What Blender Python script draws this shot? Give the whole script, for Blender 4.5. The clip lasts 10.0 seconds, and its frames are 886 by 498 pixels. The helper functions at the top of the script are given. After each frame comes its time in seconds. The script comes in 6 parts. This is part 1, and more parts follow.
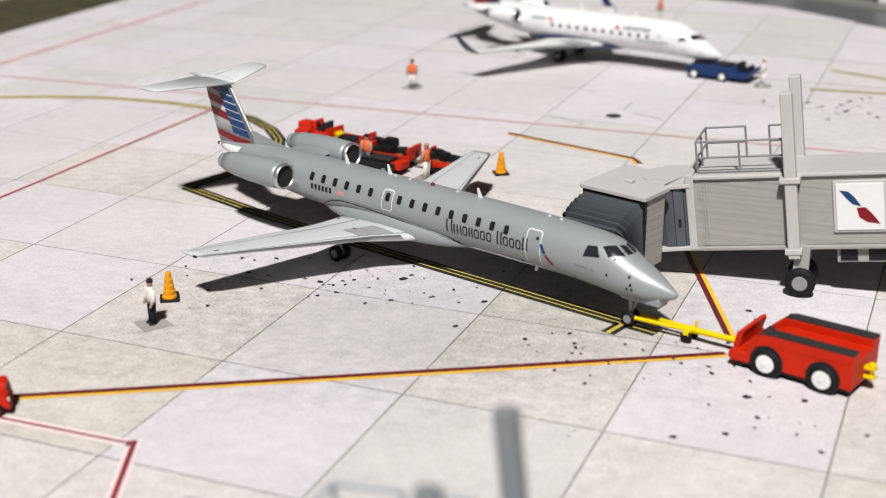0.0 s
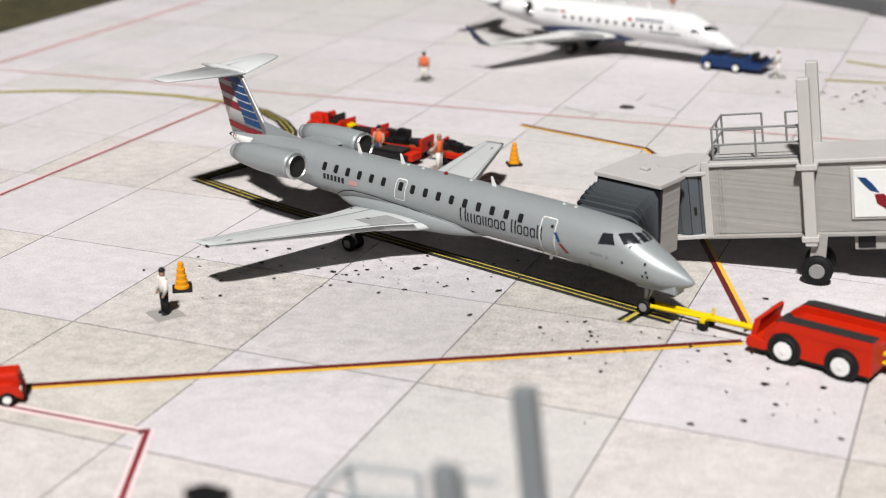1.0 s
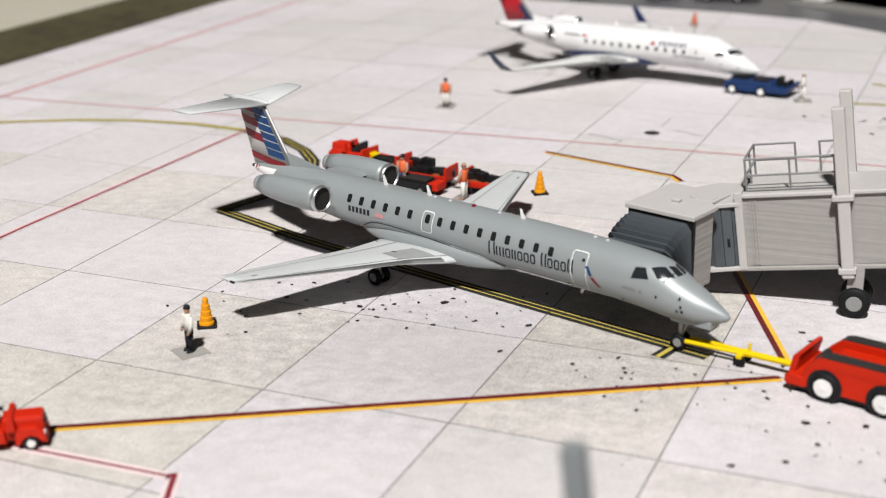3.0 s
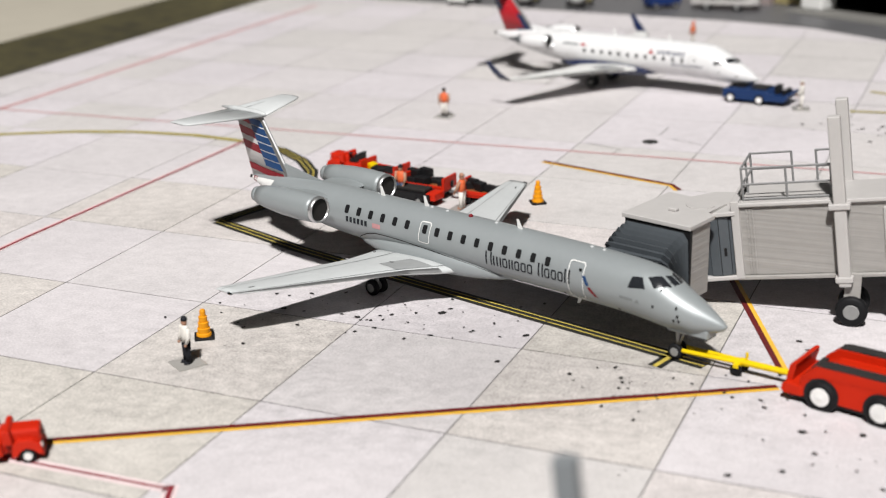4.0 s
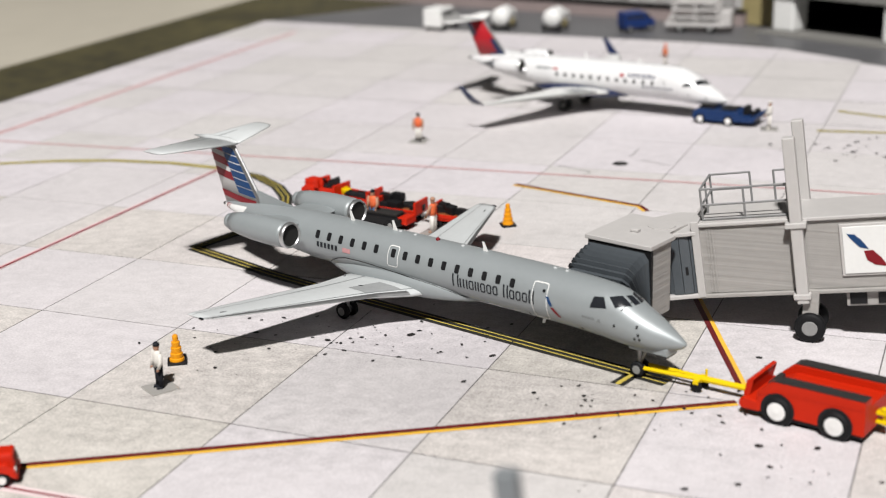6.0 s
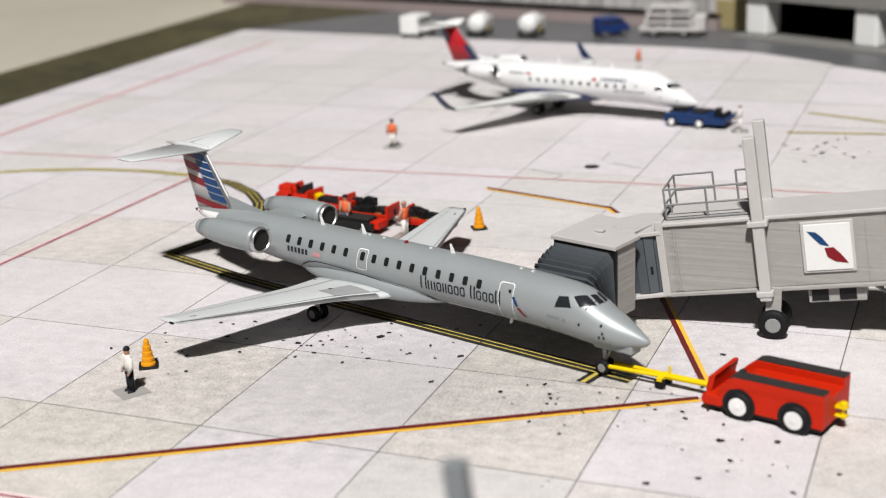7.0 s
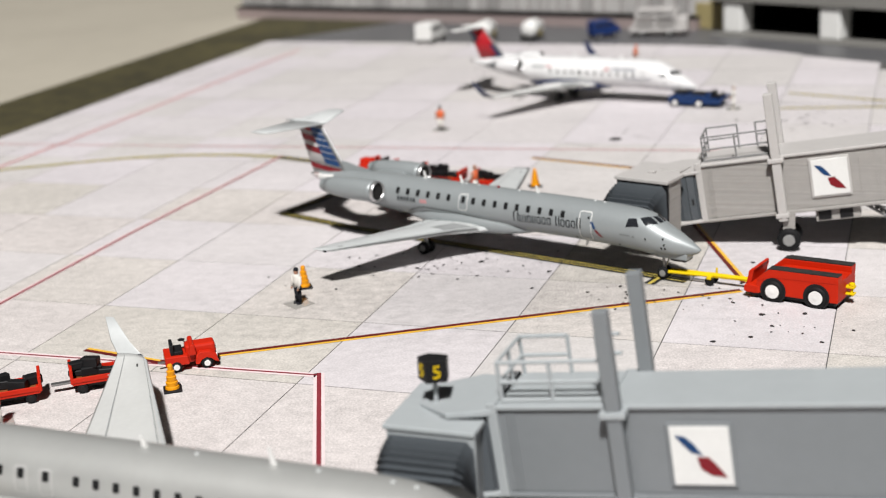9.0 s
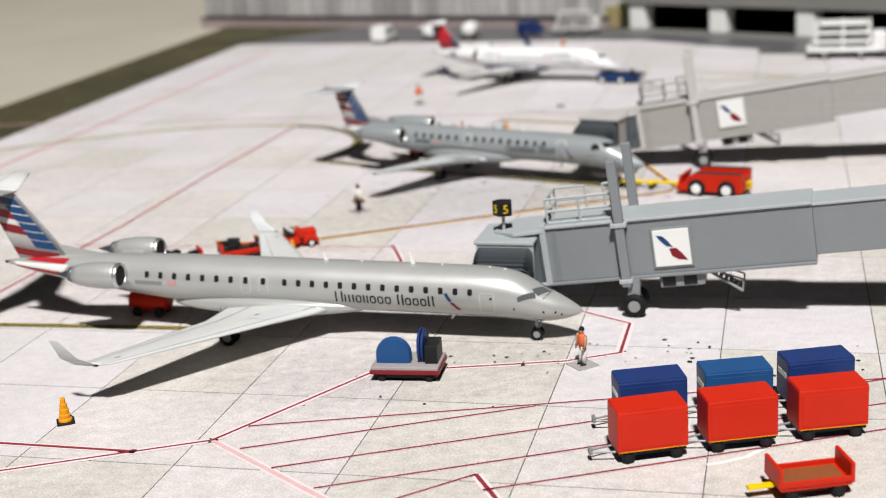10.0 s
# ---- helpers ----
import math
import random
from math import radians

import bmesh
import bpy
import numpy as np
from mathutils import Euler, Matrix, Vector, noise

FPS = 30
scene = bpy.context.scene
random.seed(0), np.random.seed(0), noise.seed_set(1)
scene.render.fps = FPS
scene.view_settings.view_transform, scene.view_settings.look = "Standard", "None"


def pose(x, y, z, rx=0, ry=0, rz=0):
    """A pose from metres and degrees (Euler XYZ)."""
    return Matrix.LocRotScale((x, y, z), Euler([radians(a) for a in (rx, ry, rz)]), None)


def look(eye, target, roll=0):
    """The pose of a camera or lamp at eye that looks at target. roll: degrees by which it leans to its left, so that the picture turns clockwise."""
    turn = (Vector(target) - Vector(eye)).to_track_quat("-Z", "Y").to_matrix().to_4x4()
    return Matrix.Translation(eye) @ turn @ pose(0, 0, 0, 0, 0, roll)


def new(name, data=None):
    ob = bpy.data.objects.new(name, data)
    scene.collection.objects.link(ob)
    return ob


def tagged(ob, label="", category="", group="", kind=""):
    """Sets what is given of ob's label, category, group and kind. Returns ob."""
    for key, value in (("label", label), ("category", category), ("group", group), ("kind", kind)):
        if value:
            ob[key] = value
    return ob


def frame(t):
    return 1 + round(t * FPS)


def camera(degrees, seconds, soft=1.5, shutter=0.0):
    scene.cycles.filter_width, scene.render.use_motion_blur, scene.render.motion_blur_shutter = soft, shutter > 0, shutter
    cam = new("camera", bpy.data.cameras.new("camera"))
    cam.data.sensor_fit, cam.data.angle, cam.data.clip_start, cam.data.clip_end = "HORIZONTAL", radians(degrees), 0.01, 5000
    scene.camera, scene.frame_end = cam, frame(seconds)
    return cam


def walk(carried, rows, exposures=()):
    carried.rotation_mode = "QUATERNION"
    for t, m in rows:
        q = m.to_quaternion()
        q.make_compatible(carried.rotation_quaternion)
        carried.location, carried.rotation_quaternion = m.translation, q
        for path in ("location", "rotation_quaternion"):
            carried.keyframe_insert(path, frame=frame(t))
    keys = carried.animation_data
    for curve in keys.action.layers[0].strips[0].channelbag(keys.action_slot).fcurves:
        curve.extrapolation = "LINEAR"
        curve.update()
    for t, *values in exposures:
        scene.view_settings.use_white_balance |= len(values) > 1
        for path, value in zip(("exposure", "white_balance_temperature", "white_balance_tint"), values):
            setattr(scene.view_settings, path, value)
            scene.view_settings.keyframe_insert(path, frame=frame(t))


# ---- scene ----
S = 0.005  # the models are 1:200; lengths below are in full-size metres and are scaled by S

cam = camera(36.6, 10.0, soft=1.1, shutter=0.0)
PATH = [
    (0, (7.433, 8.442, 22.154), (8.85, 102.15, -12.73), -0.05),
    (0.5, (7.411, 8.601, 21.532), (8.31, 102.27, -13.48), -0.26),
    (1, (7.317, 8.662, 21.561), (7.91, 102.38, -13.31), -0.45),
    (1.5, (7.596, 8.917, 21.515), (7.85, 102.74, -13.09), -0.61),
    (2, (6.936, 9.490, 21.997), (6.95, 103.46, -12.21), -0.71),
    (2.5, (6.648, 9.835, 21.861), (6.45, 103.92, -12.02), -0.83),
    (4, (6.939, 9.824, 21.948), (6.35, 104.22, -11.05), -1.30),
    (4.5, (6.998, 9.704, 22.153), (6.50, 104.23, -10.48), -1.40),
    (5, (6.770, 9.866, 22.393), (6.40, 104.52, -9.87), -1.54),
    (5.5, (7.256, 9.355, 22.371), (7.06, 104.15, -9.46), -1.76),
    (7, (8.783, 7.905, 22.300), (9.95, 103.00, -8.61), -2.43),
    (7.5, (9.097, 7.669, 21.941), (10.63, 102.85, -8.69), -2.72),
    (8, (9.903, 6.556, 21.756), (11.76, 101.88, -8.41), -3.03),
    (8.2, (9.531, 6.032, 22.471), (11.73, 101.38, -7.63), -3.2),
    (8.3, (9.028, 4.482, 22.639), (11.43, 99.88, -7.26), -3.2),
    (8.5, (7.318, 2.334, 22.357), (10.10, 97.75, -7.45), -3.25),
    (8.8, (2.416, -1.782, 23.983), (6.52, 93.62, -5.77), -3.1),
    (9, (0.559, -8.486, 23.482), (5.54, 86.90, -6.13), -3.51),
    (9.2, (-1.516, -13.335, 24.49), (4.93, 81.87, -5.41), -3.3),
    (9.5, (-4.800, -23.820, 24.223), (3.53, 71.47, -4.95), -3.69),
    (9.7, (-7.572, -31.057, 25.773), (3.23, 63.94, -3.53), -3.7),
    (10, (-11.395, -36.153, 25.047), (2.21, 58.74, -3.42), -3.65),
]
walk(cam, [(t, look([S * c for c in eye], [S * c for c in target], roll)) for t, eye, target, roll in PATH])
# close focus of a phone lens on the middle airliner
cam.data.dof.use_dof = True
cam.data.dof.focus_distance = 0.308
cam.data.dof.aperture_fstop = 20.0

# ---- light: one ceiling lamp high behind the camera, and the pale room round the table ----
world = bpy.data.worlds.new("room_light")
scene.world = world
world.use_nodes = True
wbg = world.node_tree.nodes["Background"]
wbg.inputs[0].default_value = (0.86, 0.96, 1.1, 1)
wbg.inputs[1].default_value = 0.010
lamp = new("ceiling_lamp", bpy.data.lights.new("ceiling_lamp", "AREA"))
lamp.data.shape, lamp.data.size = "DISK", 0.33
lamp.data.energy, lamp.data.color = 494.0, (1.0, 0.98, 0.96)
lamp.matrix_world = look((-0.46, -2.50, 4.08), (0.03, 0.35, 0.0))
scene.view_settings.exposure = 0.0


# ---- materials ----
BOUNCE_CUT = 0.76  # scales every colour down so less light bounces and shade goes deeper


def mat(name, colour, rough=0.5, metal=0.0, vary=0.08, scale=900.0, bump=0.0, coat=0.0, bands=0.0, rand=0.0, spec=0.5):
    m = bpy.data.materials.new(name)
    m.use_nodes = True
    nt = m.node_tree
    b = nt.nodes["Principled BSDF"]
    b.inputs["Roughness"].default_value = rough
    b.inputs["Metallic"].default_value = metal
    b.inputs["Specular IOR Level"].default_value = spec
    b.inputs["Coat Weight"].default_value = coat
    b.inputs["Coat Roughness"].default_value = 0.15
    tc = nt.nodes.new("ShaderNodeTexCoord")
    n1 = nt.nodes.new("ShaderNodeTexNoise")
    n1.inputs["Scale"].default_value, n1.inputs["Detail"].default_value = scale, 5
    n2 = nt.nodes.new("ShaderNodeTexNoise")
    n2.inputs["Scale"].default_value, n2.inputs["Detail"].default_value = scale * 0.13, 3
    nt.links.new(tc.outputs["Object"], n1.inputs["Vector"])
    nt.links.new(tc.outputs["Object"], n2.inputs["Vector"])
    add = nt.nodes.new("ShaderNodeMath")
    add.operation = "ADD"
    nt.links.new(n1.outputs["Fac"], add.inputs[0])
    nt.links.new(n2.outputs["Fac"], add.inputs[1])
    rmp = nt.nodes.new("ShaderNodeMapRange")
    rmp.inputs["From Min"].default_value, rmp.inputs["From Max"].default_value = 0.6, 1.4
    rmp.inputs["To Min"].default_value, rmp.inputs["To Max"].default_value = 1 - vary, 1 + vary
    nt.links.new(add.outputs[0], rmp.inputs["Value"])
    mul = nt.nodes.new("ShaderNodeVectorMath")
    mul.operation = "SCALE"
    mul.inputs[0].default_value = [BOUNCE_CUT * c for c in colour]
    fac = rmp.outputs["Result"]
    if rand:
        oi = nt.nodes.new("ShaderNodeObjectInfo")
        rr = nt.nodes.new("ShaderNodeMapRange")
        rr.inputs["To Min"].default_value, rr.inputs["To Max"].default_value = 1 - rand, 1 + rand
        nt.links.new(oi.outputs["Random"], rr.inputs["Value"])
        mm = nt.nodes.new("ShaderNodeMath")
        mm.operation = "MULTIPLY"
        nt.links.new(fac, mm.inputs[0])
        nt.links.new(rr.outputs["Result"], mm.inputs[1])
        fac = mm.outputs[0]
    nt.links.new(fac, mul.inputs["Scale"])
    nt.links.new(mul.outputs["Vector"], b.inputs["Base Color"])
    rg = nt.nodes.new("ShaderNodeMapRange")
    rg.inputs["To Min"].default_value, rg.inputs["To Max"].default_value = max(0, rough - 0.08), min(1, rough + 0.08)
    nt.links.new(n2.outputs["Fac"], rg.inputs["Value"])
    nt.links.new(rg.outputs["Result"], b.inputs["Roughness"])
    if bump or bands:
        bp = nt.nodes.new("ShaderNodeBump")
        bp.inputs["Distance"].default_value = 0.0002
        if bands:
            # uneven layers along the tilted tunnel
            lay = nt.nodes.new("ShaderNodeMapping")
            lay.inputs["Rotation"].default_value = (0, radians(8), 0)
            lay.inputs["Scale"].default_value = (0.012, 0.012, 1.0)
            nt.links.new(tc.outputs["Object"], lay.inputs["Vector"])
            wv = nt.nodes.new("ShaderNodeTexNoise")
            wv.inputs["Scale"].default_value, wv.inputs["Detail"].default_value = bands, 3.0
            nt.links.new(lay.outputs["Vector"], wv.inputs["Vector"])
            nt.links.new(wv.outputs["Fac"], bp.inputs["Height"])
            nt.links.new(wv.outputs["Fac"], add.inputs[1])
            bp.inputs["Strength"].default_value = 0.8
        else:
            nt.links.new(n1.outputs["Fac"], bp.inputs["Height"])
            bp.inputs["Strength"].default_value = bump
        nt.links.new(bp.outputs["Normal"], b.inputs["Normal"])
    return m


def concrete(name, colour, rand, grain):
    """Printed concrete: mottled grain, broad stains, a tint for each slab."""
    m = bpy.data.materials.new(name)
    m.use_nodes = True
    nt = m.node_tree
    b = nt.nodes["Principled BSDF"]
    b.inputs["Roughness"].default_value = 0.62
    b.inputs["Specular IOR Level"].default_value = 0.35
    geo = nt.nodes.new("ShaderNodeNewGeometry")
    stretch = nt.nodes.new("ShaderNodeMapping")
    stretch.inputs["Rotation"].default_value = (0, 0, radians(23))
    stretch.inputs["Scale"].default_value = (0.75, 1.0, 1.0)
    nt.links.new(geo.outputs["Position"], stretch.inputs["Vector"])
    noises = []
    for sc, det, rough in ((2500, 3, 0.7), (330, 5, 0.75), (22, 4, 0.6), (75, 4, 0.7)):
        n = nt.nodes.new("ShaderNodeTexNoise")
        n.inputs["Scale"].default_value, n.inputs["Detail"].default_value, n.inputs["Roughness"].default_value = sc, det, rough
        nt.links.new(stretch.outputs["Vector"], n.inputs["Vector"])
        noises.append(n)
    oi = nt.nodes.new("ShaderNodeObjectInfo")
    both = nt.nodes.new("ShaderNodeMath")
    both.operation = "ADD"
    nt.links.new(oi.outputs["Random"], both.inputs[0])
    nt.links.new(geo.outputs["Random Per Island"], both.inputs[1])
    tone = nt.nodes.new("ShaderNodeMath")
    tone.operation = "FRACT"
    nt.links.new(both.outputs[0], tone.inputs[0])
    total = None
    for src, weight in ((noises[0].outputs["Fac"], 1.5 * grain), (noises[1].outputs["Fac"], 0.8 * grain), (noises[2].outputs["Fac"], 0.26), (noises[3].outputs["Fac"], 0.34 * grain), (tone.outputs[0], rand)):
        k = nt.nodes.new("ShaderNodeMath")
        k.operation = "MULTIPLY_ADD"
        nt.links.new(src, k.inputs[0])
        k.inputs[1].default_value = weight
        k.inputs[2].default_value = -0.5 * weight
        if total is None:
            total = k.outputs[0]
        else:
            s = nt.nodes.new("ShaderNodeMath")
            s.operation = "ADD"
            nt.links.new(total, s.inputs[0])
            nt.links.new(k.outputs[0], s.inputs[1])
            total = s.outputs[0]
    # oily dirt where the aircraft stand
    for cx, cy, rx, ry, depth in ((8.0, 60.0, 17.0, 9.5, 0.20), (-4.0, 27.0, 14.0, 6.0, 0.12)):
        loc = nt.nodes.new("ShaderNodeVectorMath")
        loc.operation = "SUBTRACT"
        loc.inputs[1].default_value = (cx * S, cy * S, 0)
        nt.links.new(geo.outputs["Position"], loc.inputs[0])
        div = nt.nodes.new("ShaderNodeVectorMath")
        div.operation = "DIVIDE"
        div.inputs[1].default_value = (rx * S, ry * S, 1)
        nt.links.new(loc.outputs["Vector"], div.inputs[0])
        ln = nt.nodes.new("ShaderNodeVectorMath")
        ln.operation = "LENGTH"
        nt.links.new(div.outputs["Vector"], ln.inputs[0])
        rag = nt.nodes.new("ShaderNodeMath")
        rag.operation = "ADD"
        nt.links.new(ln.outputs["Value"], rag.inputs[0])
        nt.links.new(noises[1].outputs["Fac"], rag.inputs[1])
        dirt = nt.nodes.new("ShaderNodeMapRange")
        dirt.interpolation_type = "SMOOTHSTEP"
        dirt.inputs["From Min"].default_value, dirt.inputs["From Max"].default_value = 0.7, 1.6
        dirt.inputs["To Min"].default_value, dirt.inputs["To Max"].default_value = -depth, 0.0
        nt.links.new(rag.outputs[0], dirt.inputs["Value"])
        s = nt.nodes.new("ShaderNodeMath")
        s.operation = "ADD"
        nt.links.new(total, s.inputs[0])
        nt.links.new(dirt.outputs["Result"], s.inputs[1])
        total = s.outputs[0]
    one = nt.nodes.new("ShaderNodeMath")
    one.operation = "ADD"
    one.inputs[1].default_value = 1.0
    nt.links.new(total, one.inputs[0])
    tint = nt.nodes.new("ShaderNodeMix")
    tint.data_type = "RGBA"
    tint.inputs["A"].default_value = (*[BOUNCE_CUT * c * w for c, w in zip(colour, (0.985, 0.98, 0.955))], 1)
    tint.inputs["B"].default_value = (*[BOUNCE_CUT * c * w for c, w in zip(colour, (1.02, 1.0, 1.03))], 1)
    step = nt.nodes.new("ShaderNodeMapRange")
    step.inputs["From Min"].default_value, step.inputs["From Max"].default_value = 0.2, 0.75
    nt.links.new(tone.outputs[0], step.inputs["Value"])
    nt.links.new(step.outputs["Result"], tint.inputs["Factor"])
    mul = nt.nodes.new("ShaderNodeVectorMath")
    mul.operation = "SCALE"
    nt.links.new(tint.outputs["Result"], mul.inputs[0])
    nt.links.new(one.outputs[0], mul.inputs["Scale"])
    nt.links.new(mul.outputs["Vector"], b.inputs["Base Color"])
    return m


M_SLAB = concrete("printed_beige_concrete", (0.622, 0.590, 0.560), 0.07, 1.0)
M_PALESLAB = concrete("printed_pale_concrete", (0.652, 0.626, 0.628), 0.05, 0.6)
M_JOINT = mat("slab_joint", (0.10, 0.096, 0.092), 0.8)
M_ROAD = mat("printed_asphalt", (0.115, 0.115, 0.12), 0.45, vary=0.15, scale=300)
M_GRASS = mat("printed_grass", (0.052, 0.044, 0.014), 0.85, vary=0.8, scale=120)
M_TABLE = mat("beige_board", (0.50, 0.46, 0.38), 0.6, vary=0.05, scale=60)
M_DARKWALL = mat("dark_wall", (0.05, 0.045, 0.04), 0.7)
M_RED = mat("red_marking", (0.25, 0.025, 0.038), 0.6, vary=0.15)
M_PINK = mat("marking_border", (0.84, 0.70, 0.70), 0.6)
M_ROSE = mat("pale_rose_marking", (0.70, 0.47, 0.47), 0.6, vary=0.1)
M_FINRED = mat("bright_fin_red_paint", (0.42, 0.012, 0.02), 0.38, spec=0.4)
M_ORANGE = mat("orange_marking", (0.85, 0.49, 0.045), 0.6, vary=0.12)
M_MAROON = mat("maroon_marking", (0.13, 0.012, 0.014), 0.6, vary=0.15, spec=0.25)
M_YELLOWLINE = mat("yellow_marking", (0.56, 0.44, 0.08), 0.6, vary=0.15)
M_OLIVE = mat("olive_marking", (0.27, 0.24, 0.06), 0.6, vary=0.15)
M_BLACKLINE = mat("black_marking", (0.026, 0.026, 0.023), 0.6, spec=0.25)
M_OIL = mat("oil_stain", (0.026, 0.025, 0.024), 0.55, spec=0.25)
M_SILVER = mat("silver_grey_paint", (0.315, 0.342, 0.348), 0.42, 0.18, 0.03, 700, coat=0.1)
M_SILVER2 = mat("pale_silver_paint", (0.48, 0.485, 0.47), 0.36, 0.35, 0.03, 700, coat=0.35)
M_WINGGREY = mat("pale_grey_wing_paint", (0.58, 0.60, 0.60), 0.4, 0.0, 0.05, 800)
M_WINGDULL = mat("dull_grey_wing_paint", (0.61, 0.615, 0.60), 0.42, 0.0, 0.05, 800)
M_PANEL = mat("panel_line_grey", (0.22, 0.235, 0.24), 0.5)
M_WHITE = mat("white_gloss_paint", (0.80, 0.80, 0.80), 0.28, 0.0, 0.02, 700, coat=0.4)
M_WHITEPLAIN = mat("white_paint", (0.80, 0.80, 0.78), 0.5, vary=0.04)
M_NAVY = mat("navy_paint", (0.012, 0.022, 0.075), 0.3, coat=0.4)
M_REDPAINT = mat("tail_red_paint", (0.21, 0.009, 0.016), 0.42, spec=0.3)
M_BLUEPAINT = mat("tail_blue_paint", (0.010, 0.05, 0.15), 0.42, spec=0.3)
M_FINWHITE = mat("fin_white_paint", (0.60, 0.59, 0.58), 0.4, vary=0.04)
M_WALK = mat("wing_walkway_grey", (0.30, 0.31, 0.31), 0.7, vary=0.1)
M_PALERED = mat("worn_red_marking", (0.56, 0.28, 0.285), 0.6, vary=0.2)
M_DUSTY = mat("dusty_grey_deck", (0.33, 0.30, 0.30), 0.6, vary=0.15)
M_CHROME = mat("polished_metal", (0.74, 0.74, 0.74), 0.34, 0.9, 0.03)
M_DULLMETAL = mat("dull_metal", (0.33, 0.33, 0.33), 0.4, 0.8, 0.1)
M_BLACK = mat("black_plastic", (0.010, 0.010, 0.011), 0.5, spec=0.25)
M_GLASS = mat("dark_cockpit_glass", (0.02, 0.022, 0.026), 0.12, coat=0.6)
# greyer than the dark glass: reflections on the panes put into the base colour
M_GLASSGREY = mat("grey_reflection_glass", (0.10, 0.105, 0.11), 0.2, coat=0.4)
M_LETTER = mat("charcoal_print", (0.014, 0.017, 0.022), 0.5, spec=0.25)
M_TYRE = mat("tyre_rubber", (0.007, 0.007, 0.008), 0.65, spec=0.2)
M_HUB = mat("grey_hub", (0.26, 0.26, 0.255), 0.4, vary=0.1)
M_HUBWHITE = mat("white_hub", (0.82, 0.81, 0.79), 0.45)
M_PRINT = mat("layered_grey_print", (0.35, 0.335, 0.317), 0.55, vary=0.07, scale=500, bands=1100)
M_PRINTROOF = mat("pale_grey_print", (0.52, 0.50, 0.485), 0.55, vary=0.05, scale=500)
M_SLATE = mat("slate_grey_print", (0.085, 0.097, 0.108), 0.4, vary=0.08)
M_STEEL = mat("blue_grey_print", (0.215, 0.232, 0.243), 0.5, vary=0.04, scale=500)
# paler copy of the wall print: the brightness of top faces put into colour
M_STEELROOF = mat("blue_grey_print_lit", (0.40, 0.43, 0.442), 0.5, vary=0.04, scale=500)
M_RAIL = mat("rail_grey_print", (0.22, 0.22, 0.22), 0.5)
M_TUGRED = mat("red_plastic", (0.53, 0.019, 0.003), 0.5, vary=0.06, spec=0.15)
M_CARTRED = mat("orange_red_plastic", (0.56, 0.018, 0.003), 0.5, vary=0.05, spec=0.25)
M_CARTBLUE = mat("dark_blue_plastic", (0.012, 0.035, 0.15), 0.48, spec=0.25)
M_CARTSKY = mat("mid_blue_plastic", (0.014, 0.075, 0.22), 0.48, spec=0.25)
M_TUGBLUE = mat("navy_blue_plastic", (0.008, 0.033, 0.12), 0.45, spec=0.3)
M_YELLOW = mat("yellow_plastic", (0.80, 0.56, 0.0), 0.45, spec=0.3)
M_CONE = mat("amber_plastic", (0.78, 0.31, 0.004), 0.5, spec=0.25)
M_CHARCOAL = mat("charcoal_strip", (0.026, 0.024, 0.023), 0.65, vary=0.15, spec=0.25)
M_CLEAR = mat("clear_base", (0.40, 0.385, 0.36), 0.25, vary=0.03, coat=0.5)
M_VEST = mat("orange_vest", (0.75, 0.14, 0.04), 0.6)
M_CLOTH = mat("white_cloth", (0.72, 0.69, 0.64), 0.7)
M_TROUSER = mat("dark_trousers", (0.012, 0.013, 0.018), 0.7, spec=0.2)
M_BLUECLOTH = mat("blue_trousers", (0.05, 0.11, 0.22), 0.7)
M_SKIN = mat("matt_tan_paint", (0.42, 0.22, 0.14), 0.6)
M_TERMINAL = mat("terminal_grey", (0.21, 0.205, 0.19), 0.6, vary=0.08, scale=80)
M_FACADE = mat("facade_panel", (0.40, 0.39, 0.38), 0.55, vary=0.12, scale=120, rand=0.3)
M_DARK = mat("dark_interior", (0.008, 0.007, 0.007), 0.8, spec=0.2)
M_BROWNPINK = mat("facade_base", (0.30, 0.24, 0.23), 0.7)
M_BEDMAT = mat("brown_bed", (0.26, 0.075, 0.02), 0.6, vary=0.12)
M_TAN = mat("tan_plastic", (0.36, 0.30, 0.14), 0.6)


# ---- mesh helpers (full-size metres) ----
def part(name, bm, material, parent=None, label="", smooth=False):
    me = bpy.data.meshes.new(name)
    bmesh.ops.scale(bm, vec=(S, S, S), verts=bm.verts)
    bmesh.ops.recalc_face_normals(bm, faces=bm.faces)
    if smooth:
        for f in bm.faces:
            f.smooth = True
    bm.to_mesh(me)
    bm.free()
    for m in material if isinstance(material, (list, tuple)) else [material]:
        me.materials.append(m)
    ob = new(name, me)
    ob.parent = parent
    if label:
        ob["label"] = label
    return ob


def thing(name, x, y, rz=0.0, label="", category="", group="", z=0.0, size=1.0):
    ob = new(name)
    ob.empty_display_size = 0.002
    ob.matrix_basis = pose(S * x, S * y, S * z, 0, 0, rz) @ Matrix.Scale(size, 4)
    return tagged(ob, label, category, group)


def quad_grid(bm, fn, nc, ns):
    rows = [[bm.verts.new(fn(i / nc, j / ns)) for i in range(nc + 1)] for j in range(ns + 1)]
    for j in range(ns):
        for i in range(nc):
            bm.faces.new((rows[j][i], rows[j][i + 1], rows[j + 1][i + 1], rows[j + 1][i]))


def loft(bm, rings, caps=True, closed=True):
    vs = [[bm.verts.new(p) for p in r] for r in rings]
    n = len(vs[0])
    for a, b in zip(vs, vs[1:]):
        for i in range(n if closed else n - 1):
            bm.faces.new((a[i], a[(i + 1) % n], b[(i + 1) % n], b[i]))
    if caps:
        bm.faces.new(vs[0])
        bm.faces.new(vs[-1])


